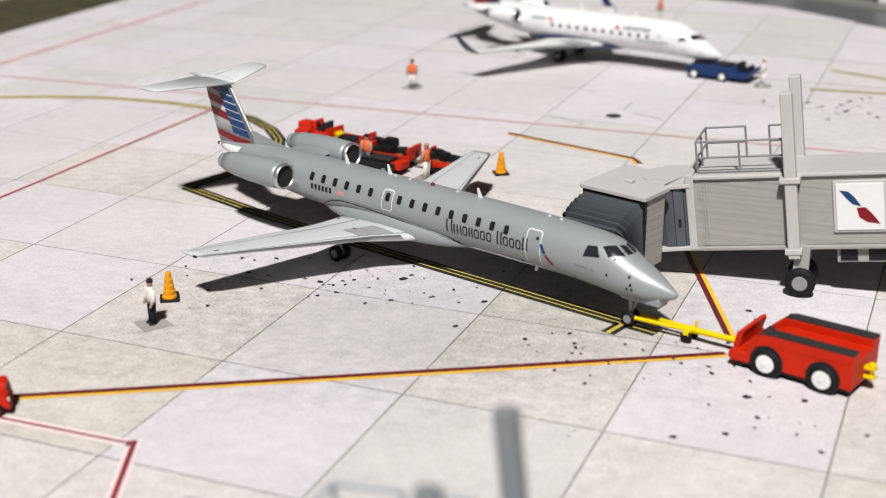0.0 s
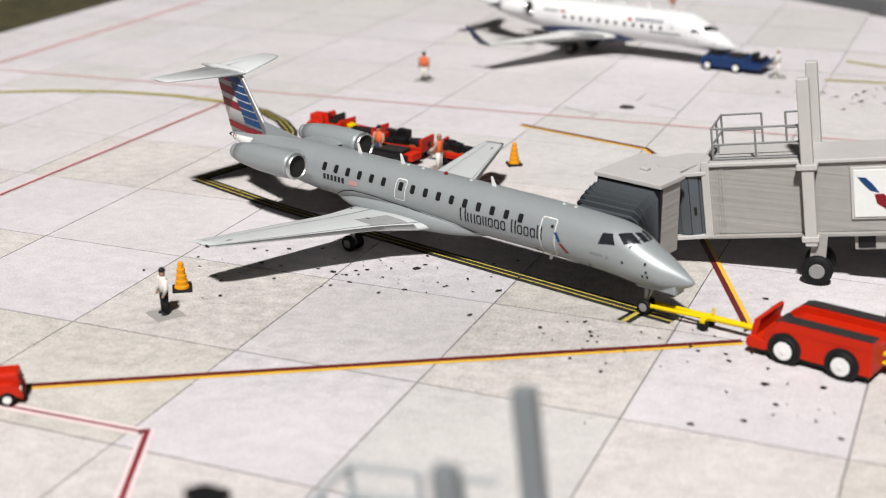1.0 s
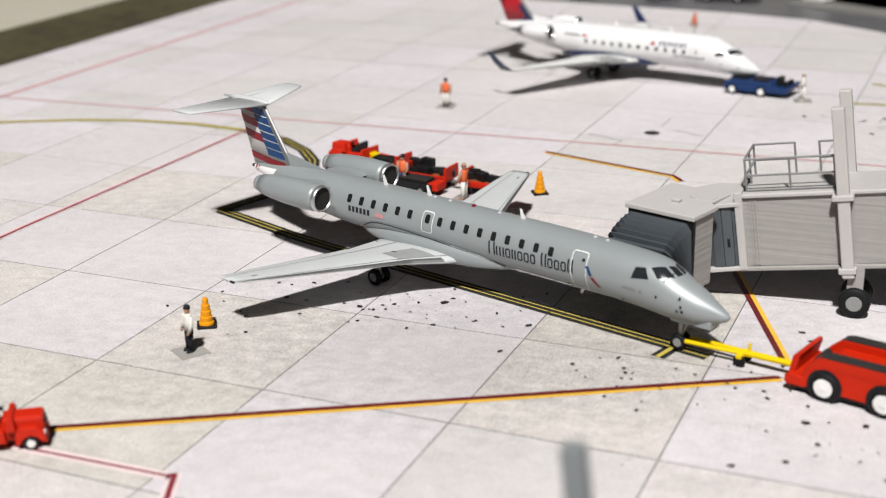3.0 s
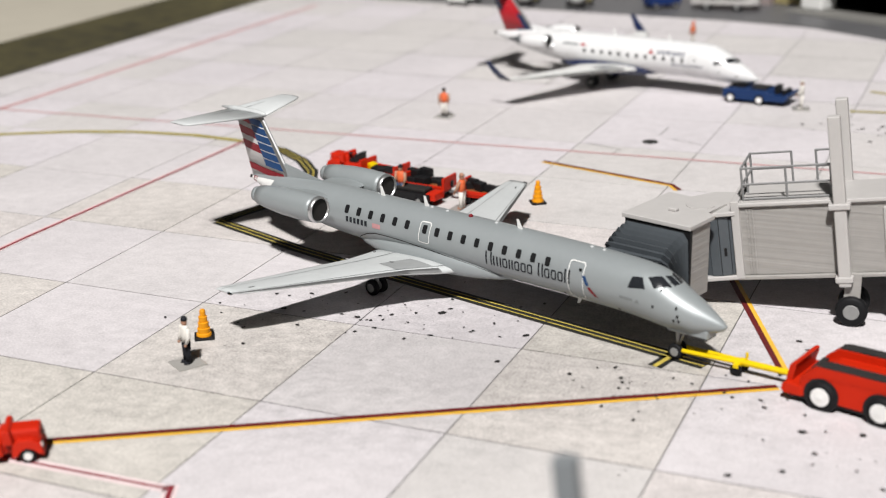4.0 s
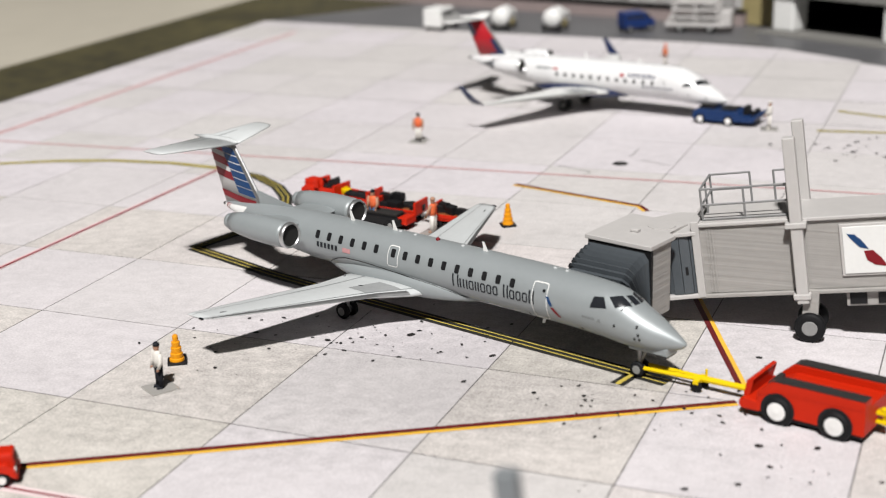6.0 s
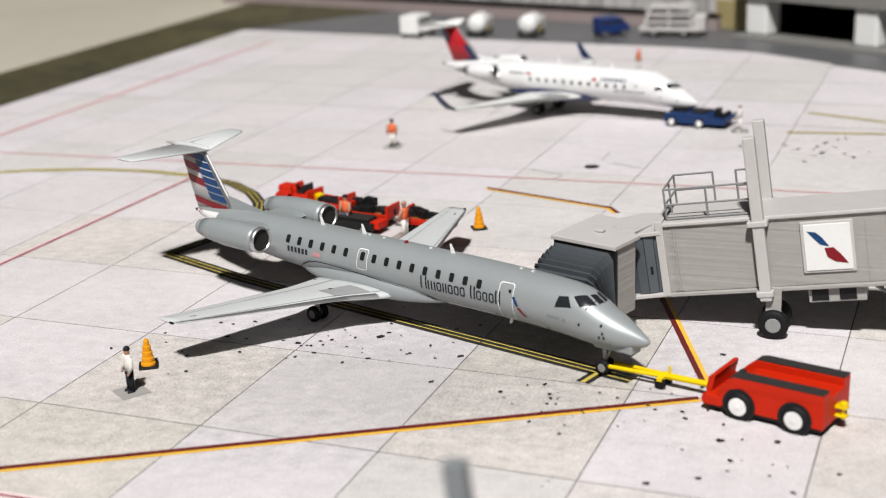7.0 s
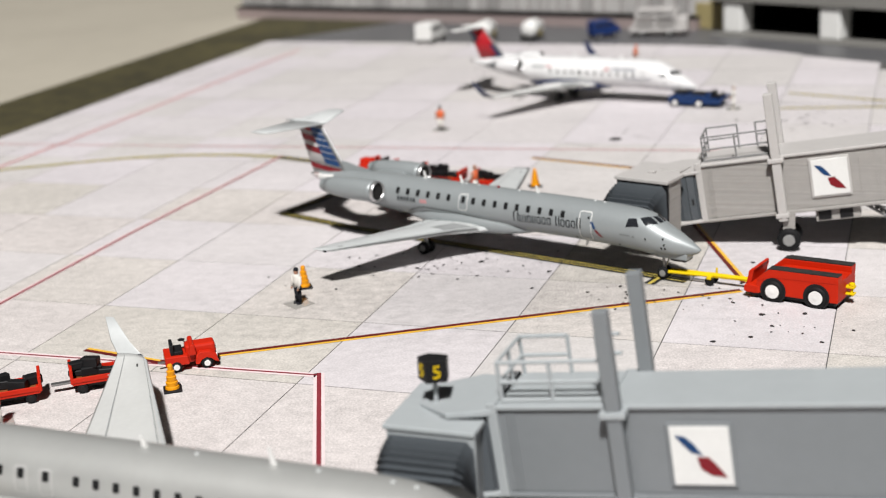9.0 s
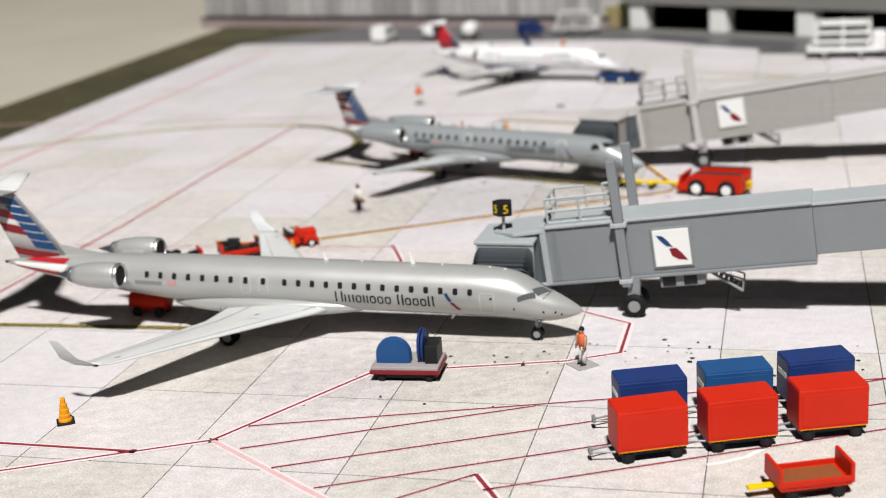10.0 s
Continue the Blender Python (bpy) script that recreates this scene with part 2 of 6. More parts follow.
def box(bm, x0, x1, y0, y1, z0, z1, bevel=0.0, m=None):
    vs = [bm.verts.new((x, y, z)) for x in (x0, x1) for y in (y0, y1) for z in (z0, z1)]
    fs = [bm.faces.new([vs[i] for i in q]) for q in ((0, 1, 3, 2), (4, 6, 7, 5), (0, 4, 5, 1), (2, 3, 7, 6), (0, 2, 6, 4), (1, 5, 7, 3))]
    if m is not None:
        bmesh.ops.transform(bm, matrix=m, verts=vs)
    if bevel:
        es = list({e for f in fs for e in f.edges})
        bmesh.ops.bevel(bm, geom=es, offset=bevel, segments=2, profile=0.5, affect="EDGES")
    return vs


def prism(bm, pts, y0, y1, bevel=0.0):
    """A side outline in x and z, drawn out from y0 to y1."""
    a = [bm.verts.new((x, y0, z)) for x, z in pts]
    b = [bm.verts.new((x, y1, z)) for x, z in pts]
    fs = [bm.faces.new(a), bm.faces.new(b)]
    n = len(pts)
    for i in range(n):
        fs.append(bm.faces.new((a[i], a[(i + 1) % n], b[(i + 1) % n], b[i])))
    if bevel:
        bmesh.ops.bevel(bm, geom=list({e for f in fs for e in f.edges}), offset=bevel, segments=2, profile=0.5, affect="EDGES")


def plate(bm, pts, z0, z1, bevel=0.0):
    """A ground outline in x and y, drawn up from z0 to z1."""
    a = [bm.verts.new((x, y, z0)) for x, y in pts]
    b = [bm.verts.new((x, y, z1)) for x, y in pts]
    fs = [bm.faces.new(a), bm.faces.new(b)]
    n = len(pts)
    for i in range(n):
        fs.append(bm.faces.new((a[i], a[(i + 1) % n], b[(i + 1) % n], b[i])))
    if bevel:
        bmesh.ops.bevel(bm, geom=list({e for f in fs for e in f.edges}), offset=bevel, segments=2, profile=0.5, affect="EDGES")


def tube(bm, p, q, r, r2=None, n=10):
    p, q = Vector(p), Vector(q)
    d = (q - p).normalized()
    a = d.orthogonal().normalized()
    b = d.cross(a)
    rings = [[c + rr * (math.cos(t) * a + math.sin(t) * b) for t in [2 * math.pi * i / n for i in range(n)]] for c, rr in ((p, r), (q, r if r2 is None else r2))]
    loft(bm, rings)


def lathe(bm, profile, centre=(0, 0, 0), axis="y", n=24):
    """Turns (radius, height) pairs about an axis."""
    c = Vector(centre)
    rings = []
    for r, h in profile:
        ring = []
        for i in range(n):
            t = 2 * math.pi * i / n
            a, b = r * math.cos(t), r * math.sin(t)
            ring.append(c + Vector({"x": (h, a, b), "y": (a, h, b), "z": (a, b, h)}[axis]))
        rings.append(ring)
    loft(bm, rings)


def B():
    return bmesh.new()


def boxpart(name, material, parent, x0, x1, y0, y1, z0, z1, bevel=0.0, label="", m=None):
    bm = B()
    box(bm, x0, x1, y0, y1, z0, z1, bevel, m)
    return part(name, bm, material, parent, label)


def wheel(parent, x, y, z, r, w, hub=M_HUB, hubr=0.55, name="wheel"):
    bm = B()
    lathe(bm, [(r * 0.5, -w / 2), (r * 0.86, -w / 2), (r * 0.97, -w * 0.36), (r, -w * 0.15), (r, w * 0.15), (r * 0.97, w * 0.36), (r * 0.86, w / 2), (r * 0.5, w / 2)], (x, y, z))
    ob = part(name, bm, M_TYRE, parent, "", True)
    bm = B()
    lathe(bm, [(r * 0.12, -w * 0.54), (r * hubr * 0.9, -w * 0.54), (r * hubr, -w * 0.5), (r * hubr, w * 0.5), (r * hubr * 0.9, w * 0.54), (r * 0.12, w * 0.54)], (x, y, z))
    part("hub", bm, hub, ob)
    return ob


def uv(u, v):
    """Slab-grid coordinates to the ground plan."""
    return (0.9205 * u + 0.3907 * v, -0.3907 * u + 0.9205 * v)


# ---- ground ----
ground = new("ground")
tagged(ground, "printed concrete apron sheet with jointed slabs on a table", "ground", kind="structure")
U0, UP, V0, VP = -14.5, 7.6, 51.1, 8.0
bm = B()
plate(bm, [uv(-72.5, -60.8), uv(91.8, -60.8), uv(91.8, 67.5), uv(14.4, 118), uv(-1.3, 128), uv(-17, 138.5), uv(-40, 140), uv(-72.5, 143)], -0.25, -0.03)
part("base_sheet", bm, M_JOINT, ground)
bm = B()
plate(bm, [uv(-320, -120), uv(220, -120), uv(220, 400), uv(-320, 400)], -8.0, -0.26)
tagged(part("table_top", bm, M_TABLE), "plain beige board under the printed sheet", "table", kind="structure")
bm = B()
plate(bm, [uv(-83.4, -60), uv(-72.6, -60), uv(-72.6, 143), uv(-60, 160), uv(-83.4, 166)], -0.25, 0.0)
tagged(part("grass_strip", bm, M_GRASS), "printed strip of dull olive brown grass", "grass", kind="structure")
bm = B()
plate(bm, [uv(-72.5, 143.05), uv(-40, 140.05), uv(-17, 138.55), uv(-1.3, 128.05), uv(14.4, 118.05), uv(91.8, 67.55), uv(91.8, 170), uv(-60, 160)], -0.25, -0.02)
tagged(part("road", bm, M_ROAD), "printed dark grey road along the terminal", "road", kind="structure")


def slab_mesh(material):
    bm = B()
    h, k = UP / 2 - 0.026, VP / 2 - 0.046
    box(bm, -h, h, -k, k, -0.03, 0.0)
    bmesh.ops.scale(bm, vec=(S, S, S), verts=bm.verts)
    me = bpy.data.meshes.new("slab")
    bm.to_mesh(me)
    bm.free()
    me.materials.append(material)
    return me


# ---- painted lines ----
def stripe(bm, pts, w, z):
    """A flat painted band of width w along a line of points."""
    pts = [Vector((*p, 0)) for p in pts]
    left, right = [], []
    for i, p in enumerate(pts):
        a = pts[max(0, i - 1)]
        b = pts[min(len(pts) - 1, i + 1)]
        d = (b - a).normalized()
        k = 1.0
        if 0 < i < len(pts) - 1:
            k = 1 / max(0.35, d.dot((pts[i] - a).normalized()))
        n = Vector((-d.y, d.x, 0)) * w / 2 * k
        left.append(bm.verts.new((p.x + n.x, p.y + n.y, z)))
        right.append(bm.verts.new((p.x - n.x, p.y - n.y, z)))
    for i in range(len(pts) - 1):
        bm.faces.new((right[i], right[i + 1], left[i + 1], left[i]))


def marking(pts, bands, label):
    """bands: (offset to the left, width, material), one thin painted layer each."""
    root = new("road_marking")
    tagged(root, label, "road marking", kind="structure")
    for k, (off, w, m) in enumerate(bands):
        q = []
        for i, p in enumerate(pts):
            a, b = Vector(pts[max(0, i - 1)]), Vector(pts[min(len(pts) - 1, i + 1)])
            d = (b - a).normalized()
            q.append((p[0] - d.y * off, p[1] + d.x * off))
        bm = B()
        stripe(bm, q, w, 0.015 + 0.012 * k)
        part("band", bm, m, root)
    return root


RED = [(0, 0.5, M_PINK), (0, 0.2, M_RED)]
THIN = [(0, 0.2, M_PINK), (0, 0.13, M_RED)]
ORANGE = [(-0.14, 0.20, M_ORANGE), (0.1, 0.26, M_MAROON)]
LEAD = [(0, 0.86, M_BLACKLINE), (-0.15, 0.08, M_YELLOWLINE), (0.15, 0.08, M_YELLOWLINE)]
marking([(-10.2, 52.36), (19.2, 55.92)], ORANGE, "orange and maroon line across the apron slabs")
marking([(-10.2, 52.36), (-14.2, 54.9)], ORANGE, "orange and maroon line at an angle on the apron")
marking([(19.75, 57.0), (19.95, 72.0)], [(-0.13, 0.19, M_ORANGE), (0.09, 0.24, M_MAROON)], "orange and maroon line under the jet bridge")
marking([(12.65, 88.29), (19.5, 82.76), (19.75, 81.7)], ORANGE, "short orange line on the apron slabs")
marking([(-60, 118.6), (-23.82, 104.84), (28.91, 85.2), (60, 73.2)], [(0, 0.34, M_PINK), (0, 0.22, M_PALERED)], "long thin red line across the apron")
marking([(-36, 31.5), (-20.92, 62.2), (-15.23, 75.6), (-6.3, 95.0)], [(0, 0.5, M_PINK), (0, 0.34, M_ROSE), (-0.07, 0.15, M_RED)], "red line with pale border across the apron slabs")
marking([(-45, 63), (-24.73, 107.91), (-6.65, 151)], [(0, 0.7, M_PINK), (0, 0.4, M_PALERED)], "red line along the edge of the apron")
YC = [(-60, 88), (-40, 95.0), (-30, 97.2), (-21.75, 98.1), (-18.02, 98.26), (-14.08, 97.82), (-10.0, 96.6), (-6.55, 94.79), (-3.68, 92.3), (-2.11, 89.64), (-1.35, 87.24), (-1.2, 84.6), (-1.9, 82.2), (-3.4, 80.2), (-5.41, 77.82)]
marking(YC[:8], [(0, 0.62, M_OLIVE), (0, 0.22, M_YELLOWLINE)], "faded olive taxi line curving across the apron")
marking(YC[7:], LEAD, "black and yellow lead-in line curving to the stand")
marking([(-5.41, 77.82), (-0.6, 73.0), (3.6, 69.3), (16.9, 58.05)], LEAD, "black and yellow lead-in line under the grey airliner")
marking([(14.85, 58.05), (16.0, 59.4)], [(0, 0.62, M_BLACKLINE), (0, 0.2, M_YELLOWLINE)], "black and yellow stop bar on the stand")
marking([(34.41, 99.38), (48, 95.5)], [(0, 0.5, M_OLIVE), (0, 0.18, M_YELLOWLINE)], "olive taxi line on the apron")
marking([(37.6, 105.2), (50, 93.5)], [(0, 0.5, M_OLIVE), (0, 0.18, M_YELLOWLINE)], "olive taxi line at an angle on the apron")
marking([(-24, 57.6), (-8.32, 51.34), (-2.6, 49.08)], [(0, 0.5, M_PINK), (0, 0.13, M_RED)], "thin red line with white border marking the stand edge")
marking([(-2.5, 49.3), (-2.3, 37.2)], RED, "red line with white border along the stand's side")
marking([(-60, 54.4), (-26.8, 41.4), (-19.4, 38.5), (-14.0, 36.3)], [(0, 0.6, M_BLACKLINE), (-0.14, 0.1, M_YELLOWLINE), (0.14, 0.1, M_YELLOWLINE)], "yellow lead-in line under the silver airliner")
marking([(-14.36, 20.99), (-6.37, 27.0), (3.28, 25.47), (6.25, 25.73), (7.97, 29.75), (6.02, 32.45)], [(0, 0.5, M_PINK), (0, 0.15, M_RED)], "red safety line round the stand of the silver airliner")
marking([(-45, 20.2), (-23.65, 20.48), (-14.36, 20.99)], [(0, 0.5, M_PINK), (0, 0.13, M_RED)], "thin red line with pale border along the vehicle lane")
marking([(-14.36, 20.99), (-9.87, 13.86), (-8.5, 11.0)], [(0, 0.5, M_PINK), (0, 0.24, M_ROSE)], "faded rose line closing the vehicle bay")
marking([(-40, 30.8), (-24.11, 23.61), (-17.77, 20.77)], [(0, 0.4, M_PINK), (0, 0.2, M_RED)], "thin red line joining the vehicle lane")
for a, b in (((-12.68, 22.09), (22, 18.1)), ((-13.11, 19.69), (0.6, 20.4)), ((-11.81, 17.3), (24, 18.9)), ((-10.15, 14.83), (24, 16.4)), ((-3.39, 12.7), (24, 13.9)), ((-9.0, 12.2), (-3.4, 14.2))):
    marking([a, b], THIN, "thin red hatching line in the vehicle bay")
marking([(-3.4, 14.2), (-2.4, 8)], RED, "red line closing the vehicle bay")

marking([(6.0, 12.35), (6.7, 12.4), (7.8, 12.6), (8.8, 13.15), (9.4, 13.8), (9.7, 14.6)], [(0, 0.24, M_WHITEPLAIN)], "pale curved mark on the slabs of the vehicle bay")

# manhole with cracks round it
mh = new("manhole_cover")
tagged(mh, "dark round printed manhole cover on concrete", "manhole", kind="structure")
bm = B()
lathe(bm, [(0.5, 0.0), (0.5, 0.018), (0.44, 0.022)], (19.74, 92.41, 0), "z", 28)
part("lid", bm, M_OIL, mh)
for pts in (((15.7, 92.6), (17.6, 90.6), (16.9, 89.7)), ((20.6, 94.0), (21.5, 96.0)), ((21.2, 93.0), (22.8, 91.4))):
    bm = B()
    stripe(bm, pts, 0.06, 0.012)
    part("crack", bm, M_JOINT, mh)

# oil and tyre spots, too many to count
rng = random.Random(7)


def oil_spot(bm, x, y, r):
    k, a0 = rng.uniform(0.5, 0.9), rng.random() * 6.28
    vs = []
    for j in range(11):
        t = 6.283 * j / 11
        rr = r * rng.uniform(0.7, 1.2)
        px, py = rr * math.cos(t), rr * k * math.sin(t)
        vs.append(bm.verts.new((x + px * math.cos(a0) - py * math.sin(a0), y + px * math.sin(a0) + py * math.cos(a0), 0.045)))
    bm.faces.new(vs)


bm = B()
for cx, cy, sx, sy, n, rmax in ((4, 64.0, 7, 3.2, 85, 0.16), (14.8, 56.2, 4.6, 2.0, 40, 0.15), (20, 51, 4, 3.5, 18, 0.2), (21, 57.5, 3, 1.6, 10, 0.2), (35, 94, 4.5, 3, 40, 0.3), (1, 26.8, 8, 1.8, 46, 0.24), (9.5, 25.0, 3.5, 1.6, 22, 0.26), (-2, 24, 6, 3, 14, 0.2), (16, 22, 4, 2, 14, 0.22), (29.6, 112, 4, 4, 8, 0.3)):
    for i in range(n):
        oil_spot(bm, rng.gauss(cx, sx * 0.55), rng.gauss(cy, sy * 0.55), rmax * 0.62 * rng.random() ** 2.8 + 0.03)
# the larger spots round the grey jet: place and radius
for x, y, r in (
    (13.3, 58.0, 0.12), (13.4, 57.0, 0.10), (13.4, 56.6, 0.12), (13.2, 56.1, 0.08), (12.6, 58.0, 0.07), (13.4, 53.4, 0.09), (15.4, 56.9, 0.08), (17.1, 55.5, 0.08),
    (17.3, 55.1, 0.08), (18.3, 54.8, 0.10), (18.3, 54.2, 0.13), (21.1, 60.2, 0.15), (21.2, 59.3, 0.11), (19.2, 52.2, 0.17), (20.0, 52.2, 0.07), (19.6, 53.5, 0.10),
    (17.8, 49.4, 0.11), (18.1, 58.7, 0.08), (2.8, 63.8, 0.15), (3.8, 63.9, 0.10), (4.3, 64.0, 0.10), (3.4, 63.4, 0.09), (6.5, 64.1, 0.19), (-0.5, 65.0, 0.15),
    (0.4, 64.6, 0.09), (2.8, 62.2, 0.10), (7.7, 61.9, 0.09), (10.0, 61.4, 0.17), (11.0, 62.9, 0.11), (8.9, 61.3, 0.08), (8.7, 58.8, 0.14), (7.8, 62.0, 0.09),
):
    oil_spot(bm, x, y, r)
tagged(part("oil_spots", bm, M_OIL), "scattered dark oil spots printed on the apron", "stain", kind="stuff")


# ---- airliner models ----
def curve_at(rows, x):
    """Smooth value of the columns of rows at x."""
    i = max(0, min(len(rows) - 2, next((k for k in range(len(rows) - 1) if rows[k + 1][0] >= x), len(rows) - 2)))
    p0, p1, p2, p3 = (rows[max(0, i - 1)], rows[i], rows[i + 1], rows[min(len(rows) - 1, i + 2)])
    h = p2[0] - p1[0]
    t = max(0.0, min(1.0, (x - p1[0]) / h))
    out = []
    for c in range(1, len(p1)):
        m1 = (p2[c] - p0[c]) / max(1e-6, p2[0] - p0[0]) * h
        m2 = (p3[c] - p1[c]) / max(1e-6, p3[0] - p1[0]) * h
        out.append((2 * t**3 - 3 * t**2 + 1) * p1[c] + (t**3 - 2 * t**2 + t) * m1 + (-2 * t**3 + 3 * t**2) * p2[c] + (t**3 - t**2) * m2)
    return out


class Hull:
    """A fuselage as a curve of centre height, half width and half height along x."""

    def __init__(self, rows):
        self.rows = rows

    def at(self, x, a, off=0.0):
        zc, ry, rz = curve_at(self.rows, x)
        return Vector((x, (ry + off) * math.cos(a), zc + (rz + off) * math.sin(a)))

    def angle(self, x, z):
        zc, ry, rz = curve_at(self.rows, x)
        return math.asin(max(-1, min(1, (z - zc) / rz)))

    def mesh(self, xs, n=40):
        bm = B()
        loft(bm, [[self.at(x, 2 * math.pi * i / n) for i in range(n)] for x in xs])
        return bm

    def decal(self, x0, x1, z0, z1, side=1, off=0.012, power=5.0, n=20, lean=0.0):
        """A rounded patch laid on the skin between x0, x1 and z0, z1."""
        bm = B()
        cx, cz, hx, hz = (x0 + x1) / 2, (z0 + z1) / 2, (x1 - x0) / 2, (z1 - z0) / 2

        def pt(ex, ez):
            x, z = cx + hx * ex + lean * ez * hz, cz + hz * ez
            p = self.at(x, self.angle(x, z), off)
            return Vector((p.x, p.y * side, p.z))

        rings = []
        for k in (0.5, 1.0):
            ring = []
            for i in range(n):
                t = 2 * math.pi * (i + 0.5) / n
                c, s = math.cos(t), math.sin(t)
                ring.append(bm.verts.new(pt(k * math.copysign(abs(c) ** (2 / power), c), k * math.copysign(abs(s) ** (2 / power), s))))
            rings.append(ring)
        bm.faces.new(rings[0])
        for i in range(n):
            bm.faces.new((rings[0][i], rings[0][(i + 1) % n], rings[1][(i + 1) % n], rings[1][i]))
        return bm

    def patch(self, corners, side=1, off=0.014, n=6):
        """A four-cornered patch (x, z) laid on the skin."""
        bm = B()
        a, b, c, d = [Vector(p) for p in corners]

        def fn(s, t):
            q = a.lerp(b, s).lerp(d.lerp(c, s), t)
            p = self.at(q.x, self.angle(q.x, q.y), off)
            return Vector((p.x, p.y * side, p.z))

        quad_grid(bm, fn, n, n)
        return bm

    def patch_angle(self, corners, side=1, off=0.014, n=8):
        """A four-cornered patch (x, degrees above the waterline) laid on the skin."""
        bm = B()
        a, b, c, d = [Vector(p) for p in corners]

        def fn(s, t):
            q = a.lerp(b, s).lerp(d.lerp(c, s), t)
            p = self.at(q.x, radians(q.y), off)
            return Vector((p.x, p.y * side, p.z))

        quad_grid(bm, fn, n, n)
        return bm

    def ribbon(self, pts, side=1, w=0.05, off=0.05):
        """A thin line along points (x, degrees above the waterline) on the skin."""
        bm = B()
        rows = []
        for i in range(len(pts) - 1):
            for k in range(6):
                t = k / 6
                x, a = [pts[i][c] * (1 - t) + pts[i + 1][c] * t for c in (0, 1)]
                rows.append((x, a))
        prev = None
        for x, a in rows:
            p, q = self.at(x, radians(a), off), self.at(x, radians(a + 57.3 * w / 1.14), off)
            now = [bm.verts.new((v.x, v.y * side, v.z)) for v in (p, q)]
            if prev:
                bm.faces.new((prev[0], now[0], now[1], prev[1]))
            prev = now
        return bm

    def frame_line(self, x0, x1, z0, z1, side=1, w=0.05, off=0.012, r=0.12):
        """A thin outline, as round a door."""
        bm = B()
        pts = []
        corners = ((x1 - r, z1 - r, 0), (x0 + r, z1 - r, 90), (x0 + r, z0 + r, 180), (x1 - r, z0 + r, 270))
        for q, (cx, cz, a0) in enumerate(corners):
            for k in range(4):
                t = radians(a0 + 30 * k)
                pts.append((cx, cz, math.cos(t), math.sin(t)))
            nx, nz, _ = corners[(q + 1) % 4]
            t = radians(a0 + 90)
            for k in range(1, 8):
                pts.append((cx + (nx - cx) * k / 8, cz + (nz - cz) * k / 8, math.cos(t), math.sin(t)))
        loops = []
        for rr in (r, r - w):
            ring = []
            for cx, cz, c, s in pts:
                x, z = cx + rr * c, cz + rr * s
                p = self.at(x, self.angle(x, z), off)
                ring.append(bm.verts.new((p.x, p.y * side, p.z)))
            loops.append(ring)
        n = len(pts)
        for i in range(n):
            bm.faces.new((loops[0][i], loops[0][(i + 1) % n], loops[1][(i + 1) % n], loops[1][i]))
        return bm


def foil(c, thick):
    return thick * 2.6 * math.sqrt(max(0, c)) * (1 - c) * 0.5 + 0.012 * thick


def wing_ring(y, xle, chord, z, thick, n=9, vertical=False):
    up, dn = [], []
    for i in range(n + 1):
        c = (1 - math.cos(math.pi * i / n)) / 2
        h = foil(c, thick)
        up.append((c, h))
        dn.append((c, -h * 0.75))
    pts = up + dn[-2:0:-1]
    if vertical:
        return [Vector((xle + c * chord, h if h > 0 else h / 0.75, z)) for c, h in pts]
    return [Vector((xle + c * chord, y, z + h)) for c, h in pts]


def nose_gear(root, x, r, top, track):
    bm = B()
    tube(bm, (x, 0, r), (x + 0.08, 0, top), 0.09)
    tube(bm, (x, -track, r), (x, track, r), 0.07)
    tube(bm, (x - 0.05, 0, r + 0.25), (x - 0.5, 0, top), 0.05)
    tube(bm, (x - 0.02, -0.16, top - 0.35), (x - 0.02, 0.16, top - 0.35), 0.07)
    box(bm, x - 0.28, x - 0.16, -0.12, 0.12, top - 0.55, top - 0.35, 0.02)
    leg = part("nose_gear_leg", bm, M_DULLMETAL, root)
    for s in (-1, 1):
        wheel(leg, x, s * track, r, r, 0.2)
        boxpart("gear_door", M_SILVER, root, x - 0.5, x + 0.3, s * 0.32 - 0.02, s * 0.32 + 0.02, top - 0.45, top + 0.05)


def main_gear(root, x, y, r, top):
    bm = B()
    tube(bm, (x, y, r), (x, y * 0.98, top), 0.12)
    tube(bm, (x, y, top * 0.6), (x + 0.7, y * 0.7, top), 0.06)
    tube(bm, (x, y - 0.3, r), (x, y + 0.3, r), 0.1)
    leg = part("main_gear_leg", bm, M_DULLMETAL, root)
    for s in (-0.27, 0.27):
        wheel(leg, x, y + s, r, r, 0.26)


